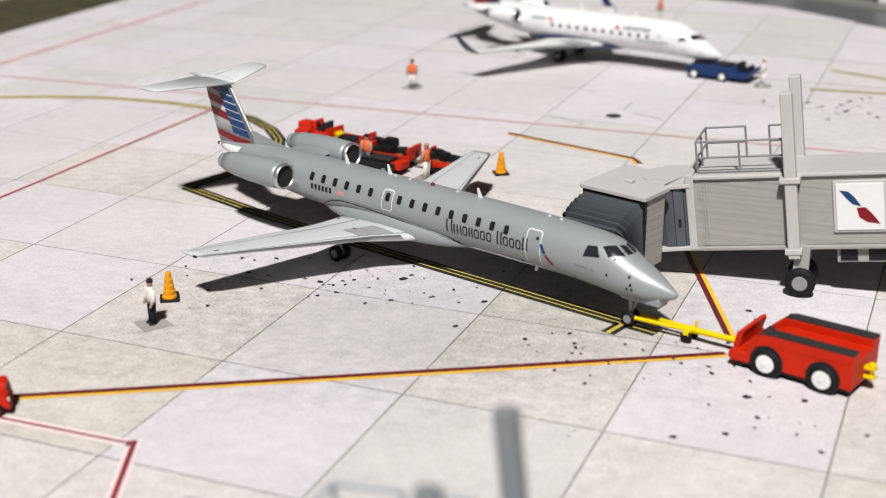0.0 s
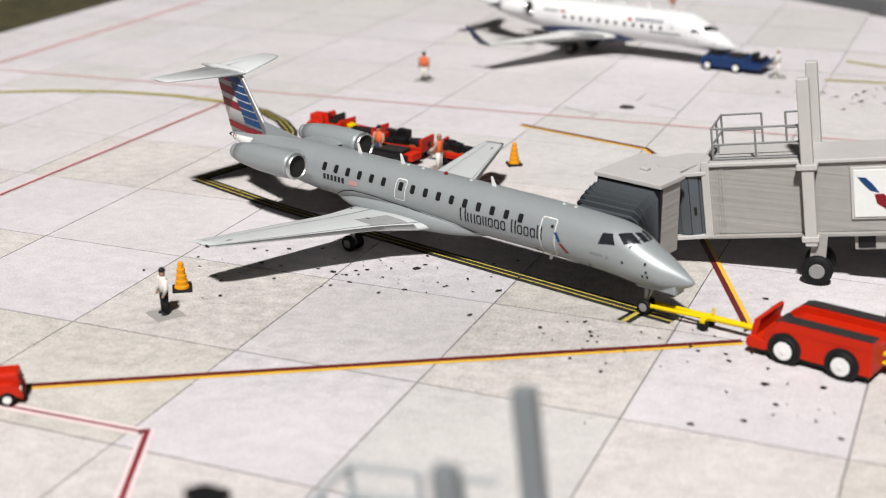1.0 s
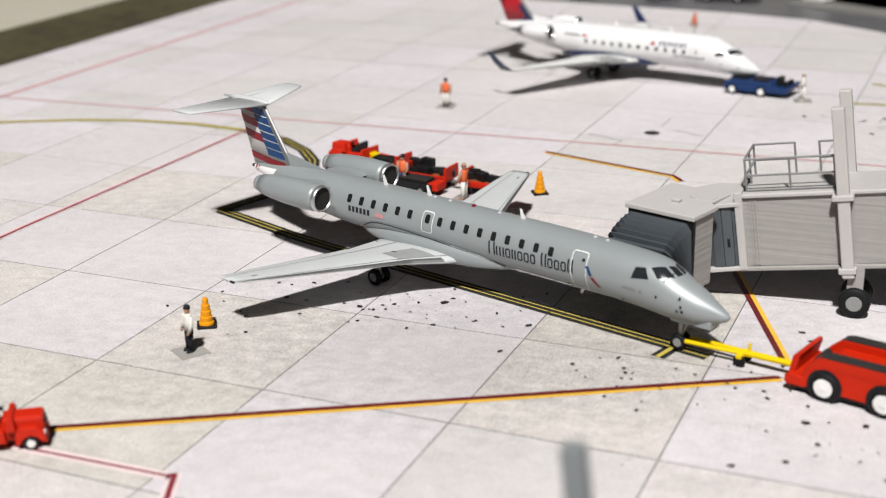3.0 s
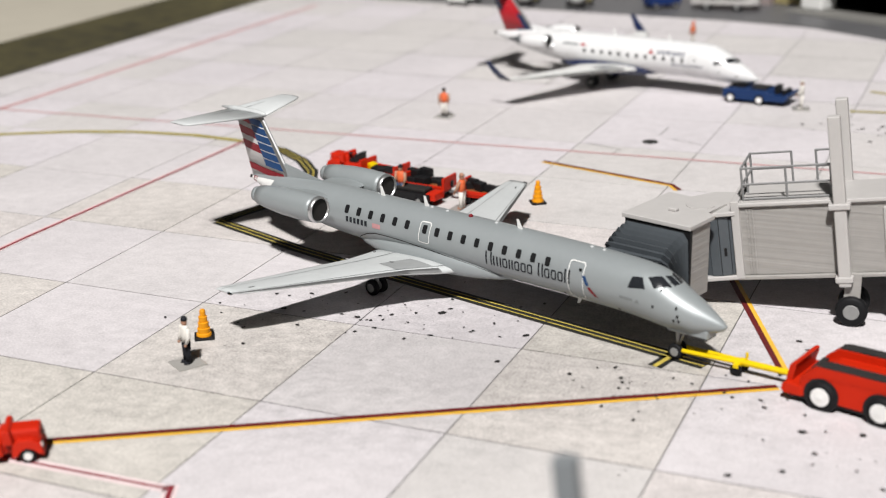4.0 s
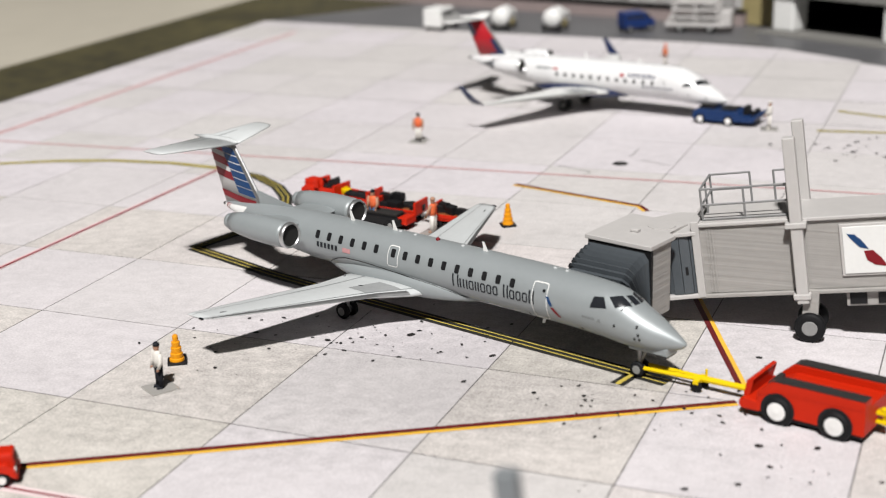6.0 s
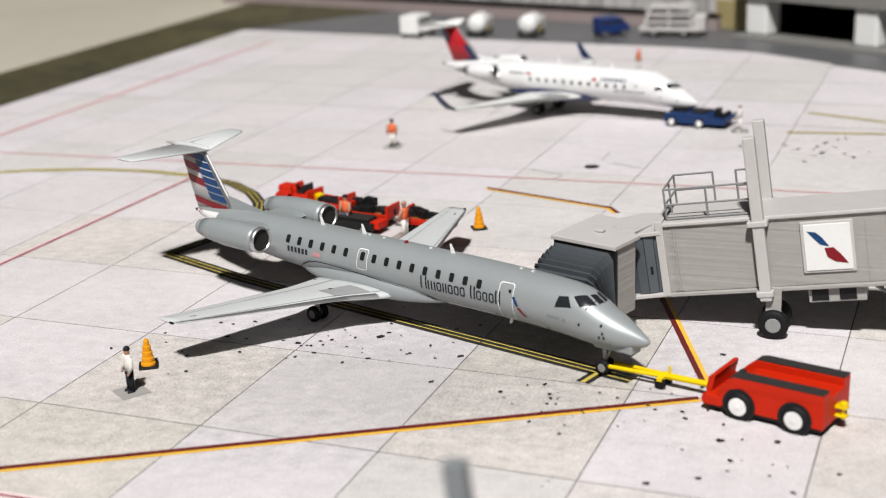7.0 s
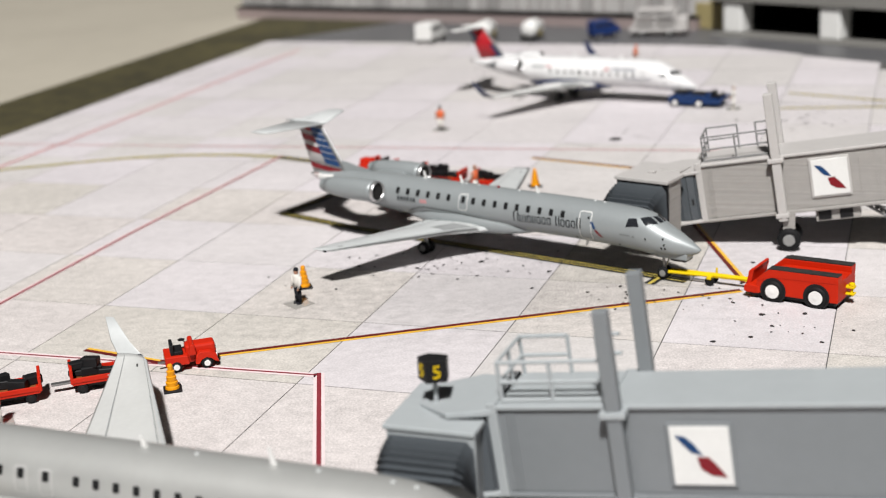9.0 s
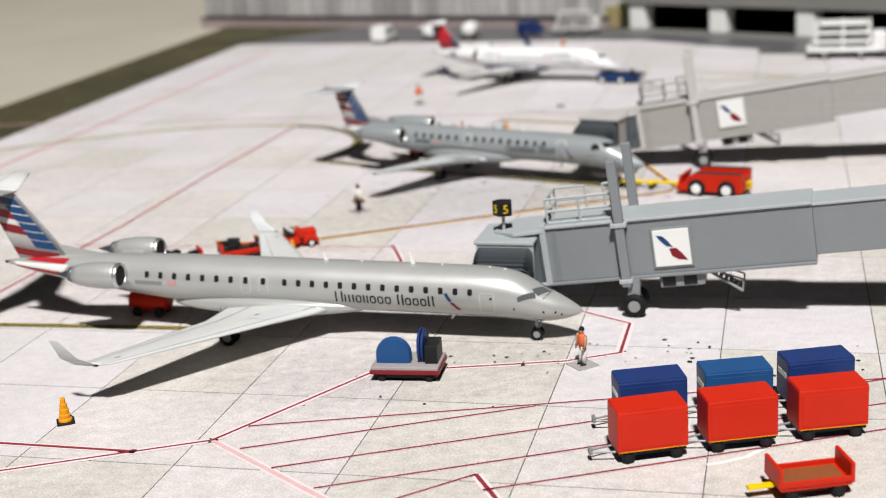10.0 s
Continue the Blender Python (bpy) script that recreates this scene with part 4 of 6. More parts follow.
CRJ9 = dict(
    hull=[(-2.45, 1.66, 0.03, 0.03), (-2.3, 1.69, 0.2, 0.18), (-1.9, 1.74, 0.45, 0.4), (-1.2, 1.86, 0.78, 0.68), (-0.4, 2.02, 1.02, 0.92), (0.4, 2.28, 1.18, 1.14), (1.2, 2.48, 1.27, 1.28), (2.4, 2.60, 1.34, 1.34), (5, 2.68, 1.345, 1.345), (19, 2.94, 1.345, 1.345), (22, 3.08, 1.22, 1.20), (26.4, 3.38, 0.86, 0.85), (29.6, 3.56, 0.42, 0.42), (31.2, 3.66, 0.12, 0.12)],
    belly_aerial=4.5, exhaust=M_SLATE, walkway=M_WINGGREY, glass=M_GLASSGREY, paint=M_SILVER2, belly=M_SILVER2, wing_paint=M_WINGDULL, engine_paint=M_SILVER2, fin_paint=M_FINWHITE,
    fairing=(9.0, 20.5, 1.75, 1.6),
    wing=[(0.7, 10.8, 6.4, 1.65, 0.7), (1.9, 11.7, 5.4, 1.72, 0.6), (4.0, 13.4, 3.8, 1.84, 0.44), (11.2, 18.75, 1.6, 2.2, 0.18), (11.6, 19.25, 1.3, 2.25, 0.1)],
    winglet=[(11.6, 19.25, 1.3, 2.25, 0.1), (11.95, 20.05, 1.0, 2.7, 0.08), (12.2, 20.9, 0.45, 3.7, 0.05)], winglet_paint=M_WINGGREY,
    main=(16.6, 2.4, 0.5, 1.8), engine=(22.65, 25.5, 2.45, 3.78, 0.72),
    cockpit=[("side_window", [(0.74, 3), (-0.18, 31), (-0.10, 47), (0.76, 15)]), ("windscreen", [(-0.28, 40), (-0.93, 86), (-0.43, 86), (0.06, 51)])],
    windows=([(21.8, 16.7, 7), (15.83, 14.8, 2), (13.56, 3.24, 14)], (3.45, 2.94), 0.26, 0.34),
    doors=[(14.52, 15.08, 2.55, 3.5, M_FINWHITE), (15.55, 16.11, 2.58, 3.53, M_FINWHITE), (1.95, 2.75, 1.75, 2.92, M_FINWHITE)],
    title=(10.7, 2.22, 0.028, 0.46, "Wwoiiooo ToooT", M_LETTER), title_scale=1.15,
    marks=LOGO(4.08, 2.38, 0.95) + [([(22.6, 2.9), (20.9, 2.88), (20.9, 3.1), (22.6, 3.12)], M_PANEL), ([(20.6, 2.9), (20.0, 2.88), (20.0, 3.12), (20.6, 3.14)], M_PALERED), ([(30.7, 3.58), (27.3, 3.32), (26.9, 3.76), (30.7, 3.74)], M_WHITEPLAIN), ([(30.6, 3.46), (27.7, 3.05), (27.3, 3.3), (30.6, 3.57)], M_FINRED), ([(30.0, 3.86), (27.2, 3.78), (26.9, 4.06), (29.4, 4.0)], M_FINRED)],
    fin=((26.9, 30.4, 3.75), (30.2, 32.3, 7.75), 0.42), fin_marks=FLAG_ERJ, fin_skew=-0.10, dorsal=(24.6, 27.9, 4.2, 4.75),
    tailplane=[(0.0, 30.0, 3.0, 7.85, 0.28), (4.2, 31.7, 1.6, 7.93, 0.14), (4.4, 32.3, 0.8, 7.95, 0.06)],
    nose_wheel=0.34, nose_top=1.6, aerials=[(6.6, 0.6), (11.5, 0.4)], domes=(1.6, 2.4, 9.5, 5.0), sensors=((0.9, 2.0), (-0.6, 1.8), (-1.2, 1.75), (-1.5, 1.6)),
)
CRJ2 = dict(
    hull=[(-1.9, 1.50, 0.03, 0.03), (-1.75, 1.53, 0.2, 0.18), (-1.4, 1.6, 0.42, 0.38), (-0.8, 1.76, 0.72, 0.64), (0, 2.0, 0.98, 0.9), (0.8, 2.24, 1.14, 1.12), (1.6, 2.42, 1.22, 1.24), (3, 2.5, 1.26, 1.26), (12, 2.54, 1.26, 1.26), (14.5, 2.64, 1.1, 1.08), (17.5, 2.85, 0.66, 0.66), (19.6, 3.05, 0.2, 0.2), (19.9, 3.08, 0.12, 0.12)],
    paint=M_WHITE, belly=M_NAVY, wing_paint=M_WHITEPLAIN, engine_paint=M_WHITE, fin_paint=M_FINRED,
    fairing=(5.6, 13.8, 1.5, 1.36),
    wing=[(0.7, 6.8, 5.0, 1.5, 0.62), (1.8, 7.6, 4.2, 1.56, 0.52), (3.4, 8.7, 3.0, 1.66, 0.38), (10.4, 11.8, 1.2, 2.0, 0.15), (10.7, 12.1, 0.95, 2.05, 0.1)],
    winglet=[(10.7, 12.1, 0.95, 2.05, 0.1), (10.9, 12.7, 0.75, 2.5, 0.07), (11.15, 13.5, 0.4, 3.3, 0.04)], winglet_paint=M_NAVY,
    main=(10.5, 1.6, 0.42, 1.55), engine=(13.9, 16.3, 2.2, 3.18, 0.58),
    cockpit=[("side_window", [(1.14, 6), (0.46, 23), (0.5, 41), (1.05, 18)]), ("windscreen", [(0.14, 34), (-0.54, 86), (-0.08, 86), (0.40, 47)])],
    windows=([(11.42, 3.48, 12)], (2.63, 2.58), 0.22, 0.28),
    doors=[(2.38, 2.94, 1.9, 2.96, M_WINGDULL), (8.35, 8.85, 2.1, 2.85, M_WINGDULL)],
    title=(5.44, 2.86, 0.0, 0.48, "TTTTT", M_NAVY), title_scale=0.55,
    marks=[([(4.3 - 0.25 * k, 2.17), (4.16 - 0.25 * k, 2.17), (4.16 - 0.25 * k, 2.31), (4.3 - 0.25 * k, 2.31)], M_NAVY) for k in range(10)] + [([(6.2, 2.86), (5.75, 2.86), (5.94, 3.14), (5.98, 3.14)], M_FINRED), ([(13.3, 2.95), (12.0, 2.95), (12.0, 3.08), (13.3, 3.08)], M_PANEL), ([(11.8, 2.95), (11.4, 2.95), (11.4, 3.1), (11.8, 3.1)], M_FINRED)],
    fin=((16.0, 19.0, 3.0), (18.6, 20.4, 6.1), 0.36), fin_marks=[(0.0, 0.3, 0.02, 0.55, M_NAVY), (0.3, 0.55, 0.02, 0.2, M_NAVY), (0.74, 1.0, 0.62, 0.98, M_NAVY)], dorsal=(14.0, 17.4, 3.7, 4.0),
    tailplane=[(0.0, 18.6, 2.1, 6.2, 0.2), (2.9, 19.7, 1.1, 6.25, 0.12), (3.1, 20.1, 0.6, 6.26, 0.05)],
    nose_wheel=0.34, nose_top=1.6, aerials=[(9.5, 0.45), (5.0, 0.35)], domes=(7.0, 3.5), sensors=((0.6, 1.9), (-0.6, 1.7)),
)
EJ = (15.91, 58.91, 139.2)
C9 = (2.72, 29.05, 155.8)
C2 = (27.39, 104.21, 145.5)
airliner("silver-grey regional jet model with red, white and blue tail", *EJ, ERJ)
airliner("long pale silver regional jet model with striped tail and winglets", *C9, CRJ9)
airliner("white regional jet model with navy belly and red tail", *C2, CRJ2)


# ---- jet bridges ----
def accordion(width, reach, z1, drop, folds):
    """A pleated hood like that of a pram: hoops that fan forward from a hinge line. Front along -y, width along x."""
    bm = B()
    full = 2 * math.atan2(drop, reach)
    leg = reach / math.sin(full)
    hinge = z1 - leg
    rows = []
    n = 4 * folds
    for k in range(n + 1):
        t = k / n
        step = (t * folds) % 1.0
        wave = 1 - step / 0.75 if step < 0.75 else (step - 0.75) / 0.25
        turn = full * (0.02 + 0.98 * t)
        long, hw = leg - 0.22 * wave, width / 2 - 0.17 * wave
        prof = [(-hw, 0.02), (-hw, long * 0.5), (-hw, long - 0.3), (-hw + 0.22, long), (0, long), (hw - 0.22, long), (hw, long - 0.3), (hw, long * 0.5), (hw, 0.02)]
        prof += [(x * 0.95, max(0.02, d - 0.07)) for x, d in prof[::-1]]
        rows.append([Vector((x, -d * math.sin(turn), hinge + d * math.cos(turn))) for x, d in prof])
    loft(bm, rows, caps=True)
    return bm


def jet_bridge(label, x, y, yaw, pitch, pivot, wall, roof, trim, cab_at, cab_rz, cab_z, reach, sign):
    root = thing("jet_bridge", x, y, yaw, label, "jet bridge", "jet bridges")
    P = Matrix.Translation((0, 0, pivot)) @ Matrix.Rotation(radians(-pitch), 4, "Y")

    def tilted(bm):
        bmesh.ops.transform(bm, matrix=P, verts=bm.verts)
        return bm

    def tb(name, m, parent, *dims, bevel=0.04, label=""):
        bm = B()
        box(bm, *dims, bevel)
        return part(name, tilted(bm), m, parent, label)

    W = 2.9
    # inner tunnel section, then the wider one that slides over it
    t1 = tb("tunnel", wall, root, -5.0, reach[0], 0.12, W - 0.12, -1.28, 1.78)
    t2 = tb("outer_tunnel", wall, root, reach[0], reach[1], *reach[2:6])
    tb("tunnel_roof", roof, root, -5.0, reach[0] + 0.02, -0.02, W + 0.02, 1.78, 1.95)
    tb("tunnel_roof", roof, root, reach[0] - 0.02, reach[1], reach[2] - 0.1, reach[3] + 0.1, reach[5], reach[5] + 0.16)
    tb("floor_beam", wall, root, -5.6, reach[0], 0.0, W, -1.46, -1.28)
    tb("end_frame", roof, root, -5.2, -4.85, -0.03, W + 0.03, -1.4, 2.05)
    # ribs pressed into the side wall
    for k in range(3):
        tb("wall_rib", wall, t1, -4.6 + 0.12 * k, -4.54 + 0.12 * k, 0.08, 0.13, -1.2, 1.7, bevel=0.0)
    for k in range(0 if sign else 9):
        x0 = 3.6 + 0.85 * k
        if x0 < reach[1] - 1:
            tb("wall_rib", wall, t2 if x0 > reach[0] else t1, x0, x0 + 0.05, (reach[2] if x0 > reach[0] else 0.12) - 0.03, (reach[2] if x0 > reach[0] else 0.12) + 0.01, -1.15, 1.6, bevel=0.0)
    # lift columns on both sides, joined by collars
    for yy in (-0.42, W - 0.02):
        dx = 0.35 if sign and yy > 0 else 0.0
        col = tb("lift_column", wall if sign else roof, root, -0.95 + dx, -0.45 + dx, yy, yy + 0.44, -1.75, 5.3 if sign and yy < 0 else 5.5, bevel=0.05)
        tb("collar", roof, col, -1.15, -0.28, yy - 0.08, yy + 0.52, 1.62, 1.86)
        tb("collar", roof, col, -1.08, -0.36, yy - 0.05, yy + 0.49, -1.55, -1.3)
    tb("cross_beam", wall, root, -1.0, -0.45, -0.3, W + 0.3, -1.7, -1.42)
    # wheels
    bm = B()
    bx = -0.15
    tube(bm, (bx, -0.3, 0.66), (bx, W + 0.1, 0.66), 0.16)
    tube(bm, (bx, W / 2, 0.66), (bx - 0.3, W / 2, pivot - 1.4), 0.3)
    box(bm, bx - 0.35, bx + 0.3, -0.12, 0.14, 0.5, pivot - 1.3)
    bogie = part("wheel_axle", bm, wall, root)
    wheel(bogie, bx, -0.12, 0.66, 0.66, 0.45, M_HUB, 0.5)
    wheel(bogie, bx, 1.25, 0.66, 0.66, 0.45, M_HUB, 0.5)
    # logo board
    dx, dz = (-0.12, -0.26) if sign else (0.0, 0.0)
    logo = tb("logo_frame", wall if sign else roof, root, 0.95 + dx, 3.12 + dx, 0.02, 0.13, -0.72 + dz, 1.56 + dz)
    tb("logo_board", M_WHITEPLAIN, logo, 1.08 + dx, 3.0 + dx, -0.03, 0.05, -0.6 + dz, 1.44 + dz, bevel=0.02, label="white square board")
    for cs, m, nm in (([(1.25, 1.15), (1.58, 1.10), (1.84, 0.84), (2.10, 0.45), (1.74, 0.55), (1.5, 0.82)], M_BLUEPAINT, "blue_mark"), ([(1.90, 0.38), (2.26, 0.40), (2.55, 0.08), (2.82, -0.32), (2.32, -0.24), (2.0, -0.02)], M_REDPAINT, "red_mark")):
        bm = B()
        prism(bm, [(x + dx, z + dz) for x, z in cs], -0.05, -0.032)
        part(nm, tilted(bm), m, logo)
    # equipment box below
    eq = tb("equipment_box", wall, root, 1.0, 3.4, 0.3, 1.5, -2.15, -1.45)
    for k in (0, 1):
        tb("vent", M_BLACK, eq, 1.15 + 1.15 * k, 1.85 + 1.15 * k, 0.26, 0.31, -2.05, -1.55, bevel=0.0)
    bm = B()
    for yy in (0.55, 1.55):
        tube(bm, (3.6, yy, -1.45), (5.3, yy, -2.75), 0.08, n=6)
        tube(bm, (3.9, yy, -1.45), (5.4, yy, -2.1), 0.05, n=6)
        tube(bm, (5.3, yy, -2.75), (5.4, yy, -2.1), 0.05, n=6)
    st = part("service_stair", tilted(bm), M_RAIL, root)
    for k in range(7):
        tb("tread", M_RAIL, st, 3.65 + 0.24 * k, 3.85 + 0.24 * k, 0.55, 1.55, -1.55 - 0.18 * k, -1.5 - 0.18 * k, bevel=0.0)
    # roof railing
    def bar(p, q, r=0.08 if sign else 0.055):
        bm = B()
        tube(bm, p, q, r, n=6)
        return part("rail_bar", tilted(bm), M_RAIL if not sign else roof, rail)

    rail = tb("roof_rail_base", roof, root, -4.75, -0.95, 0.1, W - 0.1, 1.95, 2.02, bevel=0.0)
    x0, x1, y0, y1 = -4.65, -1.02, 0.2, W - 0.2
    for z in (2.72, 3.42):
        bar((x0, y0, z), (x1, y0, z))
        bar((x0, y0, z), (x0, y1, z))
    bar((x0, y0, 2.08), (x1, y0, 2.08))
    for z in (2.72, 3.42):
        bar((x0, y1, z), (x0 + 1.75, y1, z))
        bar((x1 - 0.85, y1, z), (x1, y1, z))
    for px, py in ((x0, y0), ((x0 + x1) / 2, y0), (x1, y0), (x0, y1), (x0 + 1.75, y1), (x1 - 0.85, y1), (x0, (y0 + y1) / 2)):
        bar((px, py, 2.0), (px, py, 3.44))
    # rotunda with dark slatted curtain
    lo, hi = pivot - 1.55, pivot + 1.05
    bm = B()
    lathe(bm, [(1.42, -1.25), (1.42, 1.6 if sign else 1.44)], (-5.95, 1.45, 0), "z", 32)
    part("rotunda", tilted(bm), M_SLATE, root)
    for k in range(4):
        a = radians(-92 + 17 * k)
        bm = B()
        box(bm, -0.21, 0.21, -0.05, 0.05, -1.22, 1.6 if sign else 1.44, 0.02, Matrix.Translation((-5.95 + 1.45 * math.cos(a), 1.45 + 1.45 * math.sin(a), 0)) @ Matrix.Rotation(a + math.pi / 2, 4, "Z"))
        slat = part("curtain_slat", tilted(bm), M_SLATE, root)
        if k in (1, 2) and not sign:
            bm = B()
            box(bm, -0.06, 0.06, -0.065, -0.04, -0.35, 0.02, 0.0, Matrix.Translation((-5.95 + 1.45 * math.cos(a), 1.45 + 1.45 * math.sin(a), 0)) @ Matrix.Rotation(a + math.pi / 2, 4, "Z"))
            part("grip_slot", tilted(bm), M_BLACK, slat)
    bm = B()
    plate(bm, [(-5.0, -0.05), (-5.0, 2.95), (-6.4, 3.3), (-7.9, 2.4), (-7.9, 0.6), (-6.6, -0.28)], 1.6 if sign else 1.44, 1.82 if sign else 1.62, 0.03)
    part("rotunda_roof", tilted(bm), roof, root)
    bm = B()
    plate(bm, [(-5.0, 0.0), (-5.0, 2.9), (-6.4, 3.2), (-7.8, 2.4), (-7.8, 0.6), (-6.6, -0.25)], -1.42, -1.24, 0.03)
    part("rotunda_floor", tilted(bm), roof, root)
    # cab with its hood, turned to the aircraft door
    cx, cy = cab_at
    a = radians(-yaw)
    lx, ly = (cx - x) * math.cos(a) - (cy - y) * math.sin(a), (cx - x) * math.sin(a) + (cy - y) * math.cos(a)
    C = Matrix.Translation((lx, ly, 0)) @ Matrix.Rotation(radians(cab_rz - yaw), 4, "Z")

    def cabpart(name, bm, m, parent, label=""):
        bmesh.ops.transform(bm, matrix=C, verts=bm.verts)
        return part(name, bm, m, parent, label)

    z0, z1 = cab_z
    bm = B()
    box(bm, -1.5, 1.5, -0.95, 1.5 if sign else 0.7, z0, z1, 0.04)
    cab = cabpart("cab", bm, wall, root)
    bm = B()
    if sign:
        box(bm, -1.72, 1.62, -1.15, 2.6, z1, z1 + 0.2, 0.05)
    else:
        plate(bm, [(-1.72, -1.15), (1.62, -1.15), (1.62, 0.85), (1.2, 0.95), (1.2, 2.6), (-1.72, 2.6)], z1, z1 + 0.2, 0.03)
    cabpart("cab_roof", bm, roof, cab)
    bm = B()
    box(bm, -1.6, 1.6, -1.08, -0.9, z0 - 0.1, z1, 0.03)
    # M_BLACK paints in the dark gap under the grey bridge's hood
    cabpart("door_frame", bm, roof if sign else M_BLACK, cab)
    bm = accordion(3.2, 1.75 if sign else 2.05, z1 - 0.05, 0.9 if sign else 0.8, 7)
    bmesh.ops.translate(bm, vec=(0, -1.02, 0), verts=bm.verts)
    cabpart("bellows_hood", bm, M_SLATE, cab, "dark grey pleated hood")
    bm = B()
    box(bm, -0.3, 0.1, 0.2, 0.5, z1 + 0.2, z1 + 0.34, 0.04)
    cabpart("roof_hatch", bm, roof, cab)
    bm = B()
    big = 1.25 if sign else 0.62
    lathe(bm, [(big, 0), (big, 0.05 if sign else 0.03), (big - 0.06, 0.055 if sign else 0.035)], (0.4, 1.7, z1 + 0.2), "z", 32)
    cabpart("roof_disc", bm, roof, cab)
    if sign:
        bm = B()
        tube(bm, (-0.4, 0.7, z1 + 0.2), (-0.4, 0.7, z1 + 1.3), 0.09)
        lathe(bm, [(0.35, 0), (0.35, 0.1), (0.1, 0.14)], (-0.4, 0.7, z1 + 0.2), "z", 16)
        pole = cabpart("sign_pole", bm, roof, cab)
        bm = B()
        plate(bm, [(-0.96, 0.56), (-0.48, 0.14), (0.16, 0.46), (0.04, 0.96), (-0.68, 0.96)], z1 + 1.25, z1 + 2.08, 0.02)
        sg = cabpart("gate_sign", bm, M_BLACK, cab, "black gate sign with a yellow figure 5")
        for (ax, ay), (bx2, by2) in (((-0.96, 0.56), (-0.48, 0.14)), ((-0.48, 0.14), (0.16, 0.46))):
            d = Vector((bx2 - ax, by2 - ay, 0)).normalized()
            nrm = Vector((d.y, -d.x, 0))
            mid = Vector(((ax + bx2) / 2, (ay + by2) / 2, z1 + 1.43)) + nrm * 0.02
            cu = bpy.data.curves.new("digit", "FONT")
            cu.body, cu.size, cu.align_x, cu.extrude = "5", 0.68 * S, "CENTER", 0.01 * S
            cu.materials.append(M_YELLOW)
            ob = new("digit", cu)
            ob.parent = sg
            m = Matrix((d, Vector((0, 0, 1)), nrm)).transposed().to_4x4()
            m.translation = mid
            m = C @ m
            m.translation = m.translation * S
            ob.matrix_basis = m
    return root


def door_world(craft, lx, ly):
    a = radians(craft[2])
    return (craft[0] + lx * math.cos(a) - ly * math.sin(a), craft[1] + lx * math.sin(a) + ly * math.cos(a))


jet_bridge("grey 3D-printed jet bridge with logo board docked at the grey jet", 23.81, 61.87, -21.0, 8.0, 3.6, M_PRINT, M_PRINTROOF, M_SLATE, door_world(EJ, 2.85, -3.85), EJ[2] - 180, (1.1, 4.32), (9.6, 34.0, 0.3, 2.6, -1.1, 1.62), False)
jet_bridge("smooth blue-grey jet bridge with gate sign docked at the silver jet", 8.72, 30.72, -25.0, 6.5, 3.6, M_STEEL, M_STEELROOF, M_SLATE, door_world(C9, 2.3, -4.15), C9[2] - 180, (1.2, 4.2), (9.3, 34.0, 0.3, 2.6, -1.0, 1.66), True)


# ---- ground vehicles ----
def pushback_tug(x, y, rz, paint, label):
    """Front along +x."""
    t = thing("pushback_tug", x, y, rz, label, "tug")
    bm = B()
    prism(bm, [(-2.55, 0.36), (-2.55, 1.42), (0.85, 1.38), (1.60, 1.02), (1.66, 0.36)], -1.26, 1.26, 0.04)
    body = part("body", bm, paint, t)
    # low front step and the upright shield on it
    bm = B()
    prism(bm, [(1.5, 0.32), (1.5, 0.72), (2.15, 0.78), (2.32, 0.66), (2.34, 0.4), (2.2, 0.3)], -1.28, 1.28, 0.06)
    part("front_step", bm, paint, body)
    bm = B()
    prism(bm, [(2.02, 0.7), (2.28, 0.72), (2.16, 1.36), (2.0, 1.5), (1.86, 1.47), (1.94, 1.3)], -1.02, 1.02, 0.04)
    part("shield", bm, paint, body)
    for s in (-1, 1):
        bm = B()
        prism(bm, [(-2.55, 1.36), (-2.55, 1.72), (0.98, 1.68), (1.62, 1.13), (1.62, 0.95), (0.8, 1.3)], s * 1.28 - 0.6 * (s > 0), s * 1.28 + 0.6 * (s < 0), 0.03)
        part("side_wall", bm, paint, body)
        bm = B()
        prism(bm, [(-2.54, 1.724), (-2.54, 1.775), (0.75, 1.738), (1.03, 1.66), (0.97, 1.686)], s * 1.27 - 0.56 * (s > 0), s * 1.27 + 0.56 * (s < 0), 0.0)
        part("tread_strip", bm, M_CHARCOAL, body, "rough black tread strip")
        for wx in (0.76, -1.47):
            wheel(t, wx, s * 1.22, 0.56, 0.56, 0.36, M_HUBWHITE, 0.64)
            bm = B()
            lathe(bm, [(0.67, -0.03), (0.67, 0.02)], (wx, s * 1.27, 0.58), "y", 24)
            part("wheel_arch", bm, M_BLACK, body)
            bm = B()
            lathe(bm, [(0.11, 0.0), (0.13, 0.02), (0.05, 0.03)], (wx, s * 1.42, 0.56), "y", 12)
            part("wheel_cap", bm, M_HUBWHITE, t)
    boxpart("seat", M_CHARCOAL, body, 1.28, 1.52, -0.55, 0.55, 1.0, 1.3, 0.05)
    boxpart("underframe", M_BLACK, body, -2.4, 2.1, -1.1, 1.1, 0.16, 0.37)
    bm = B()
    box(bm, -2.98, -2.54, -0.16, 0.16, 0.52, 0.62, 0.02)
    box(bm, -2.98, -2.54, -0.16, 0.16, 0.86, 0.98, 0.02)
    lathe(bm, [(0.07, 0.44), (0.07, 0.98), (0.15, 1.0), (0.15, 1.1), (0.06, 1.14)], (-2.82, 0, 0), "z", 14)
    part("hitch", bm, M_YELLOW, t, "yellow hitch")
    return t


pushback_tug(21.65, 54.45, 141.0, M_TUGRED, "red plastic pushback tug with black tread strips and white hubs")

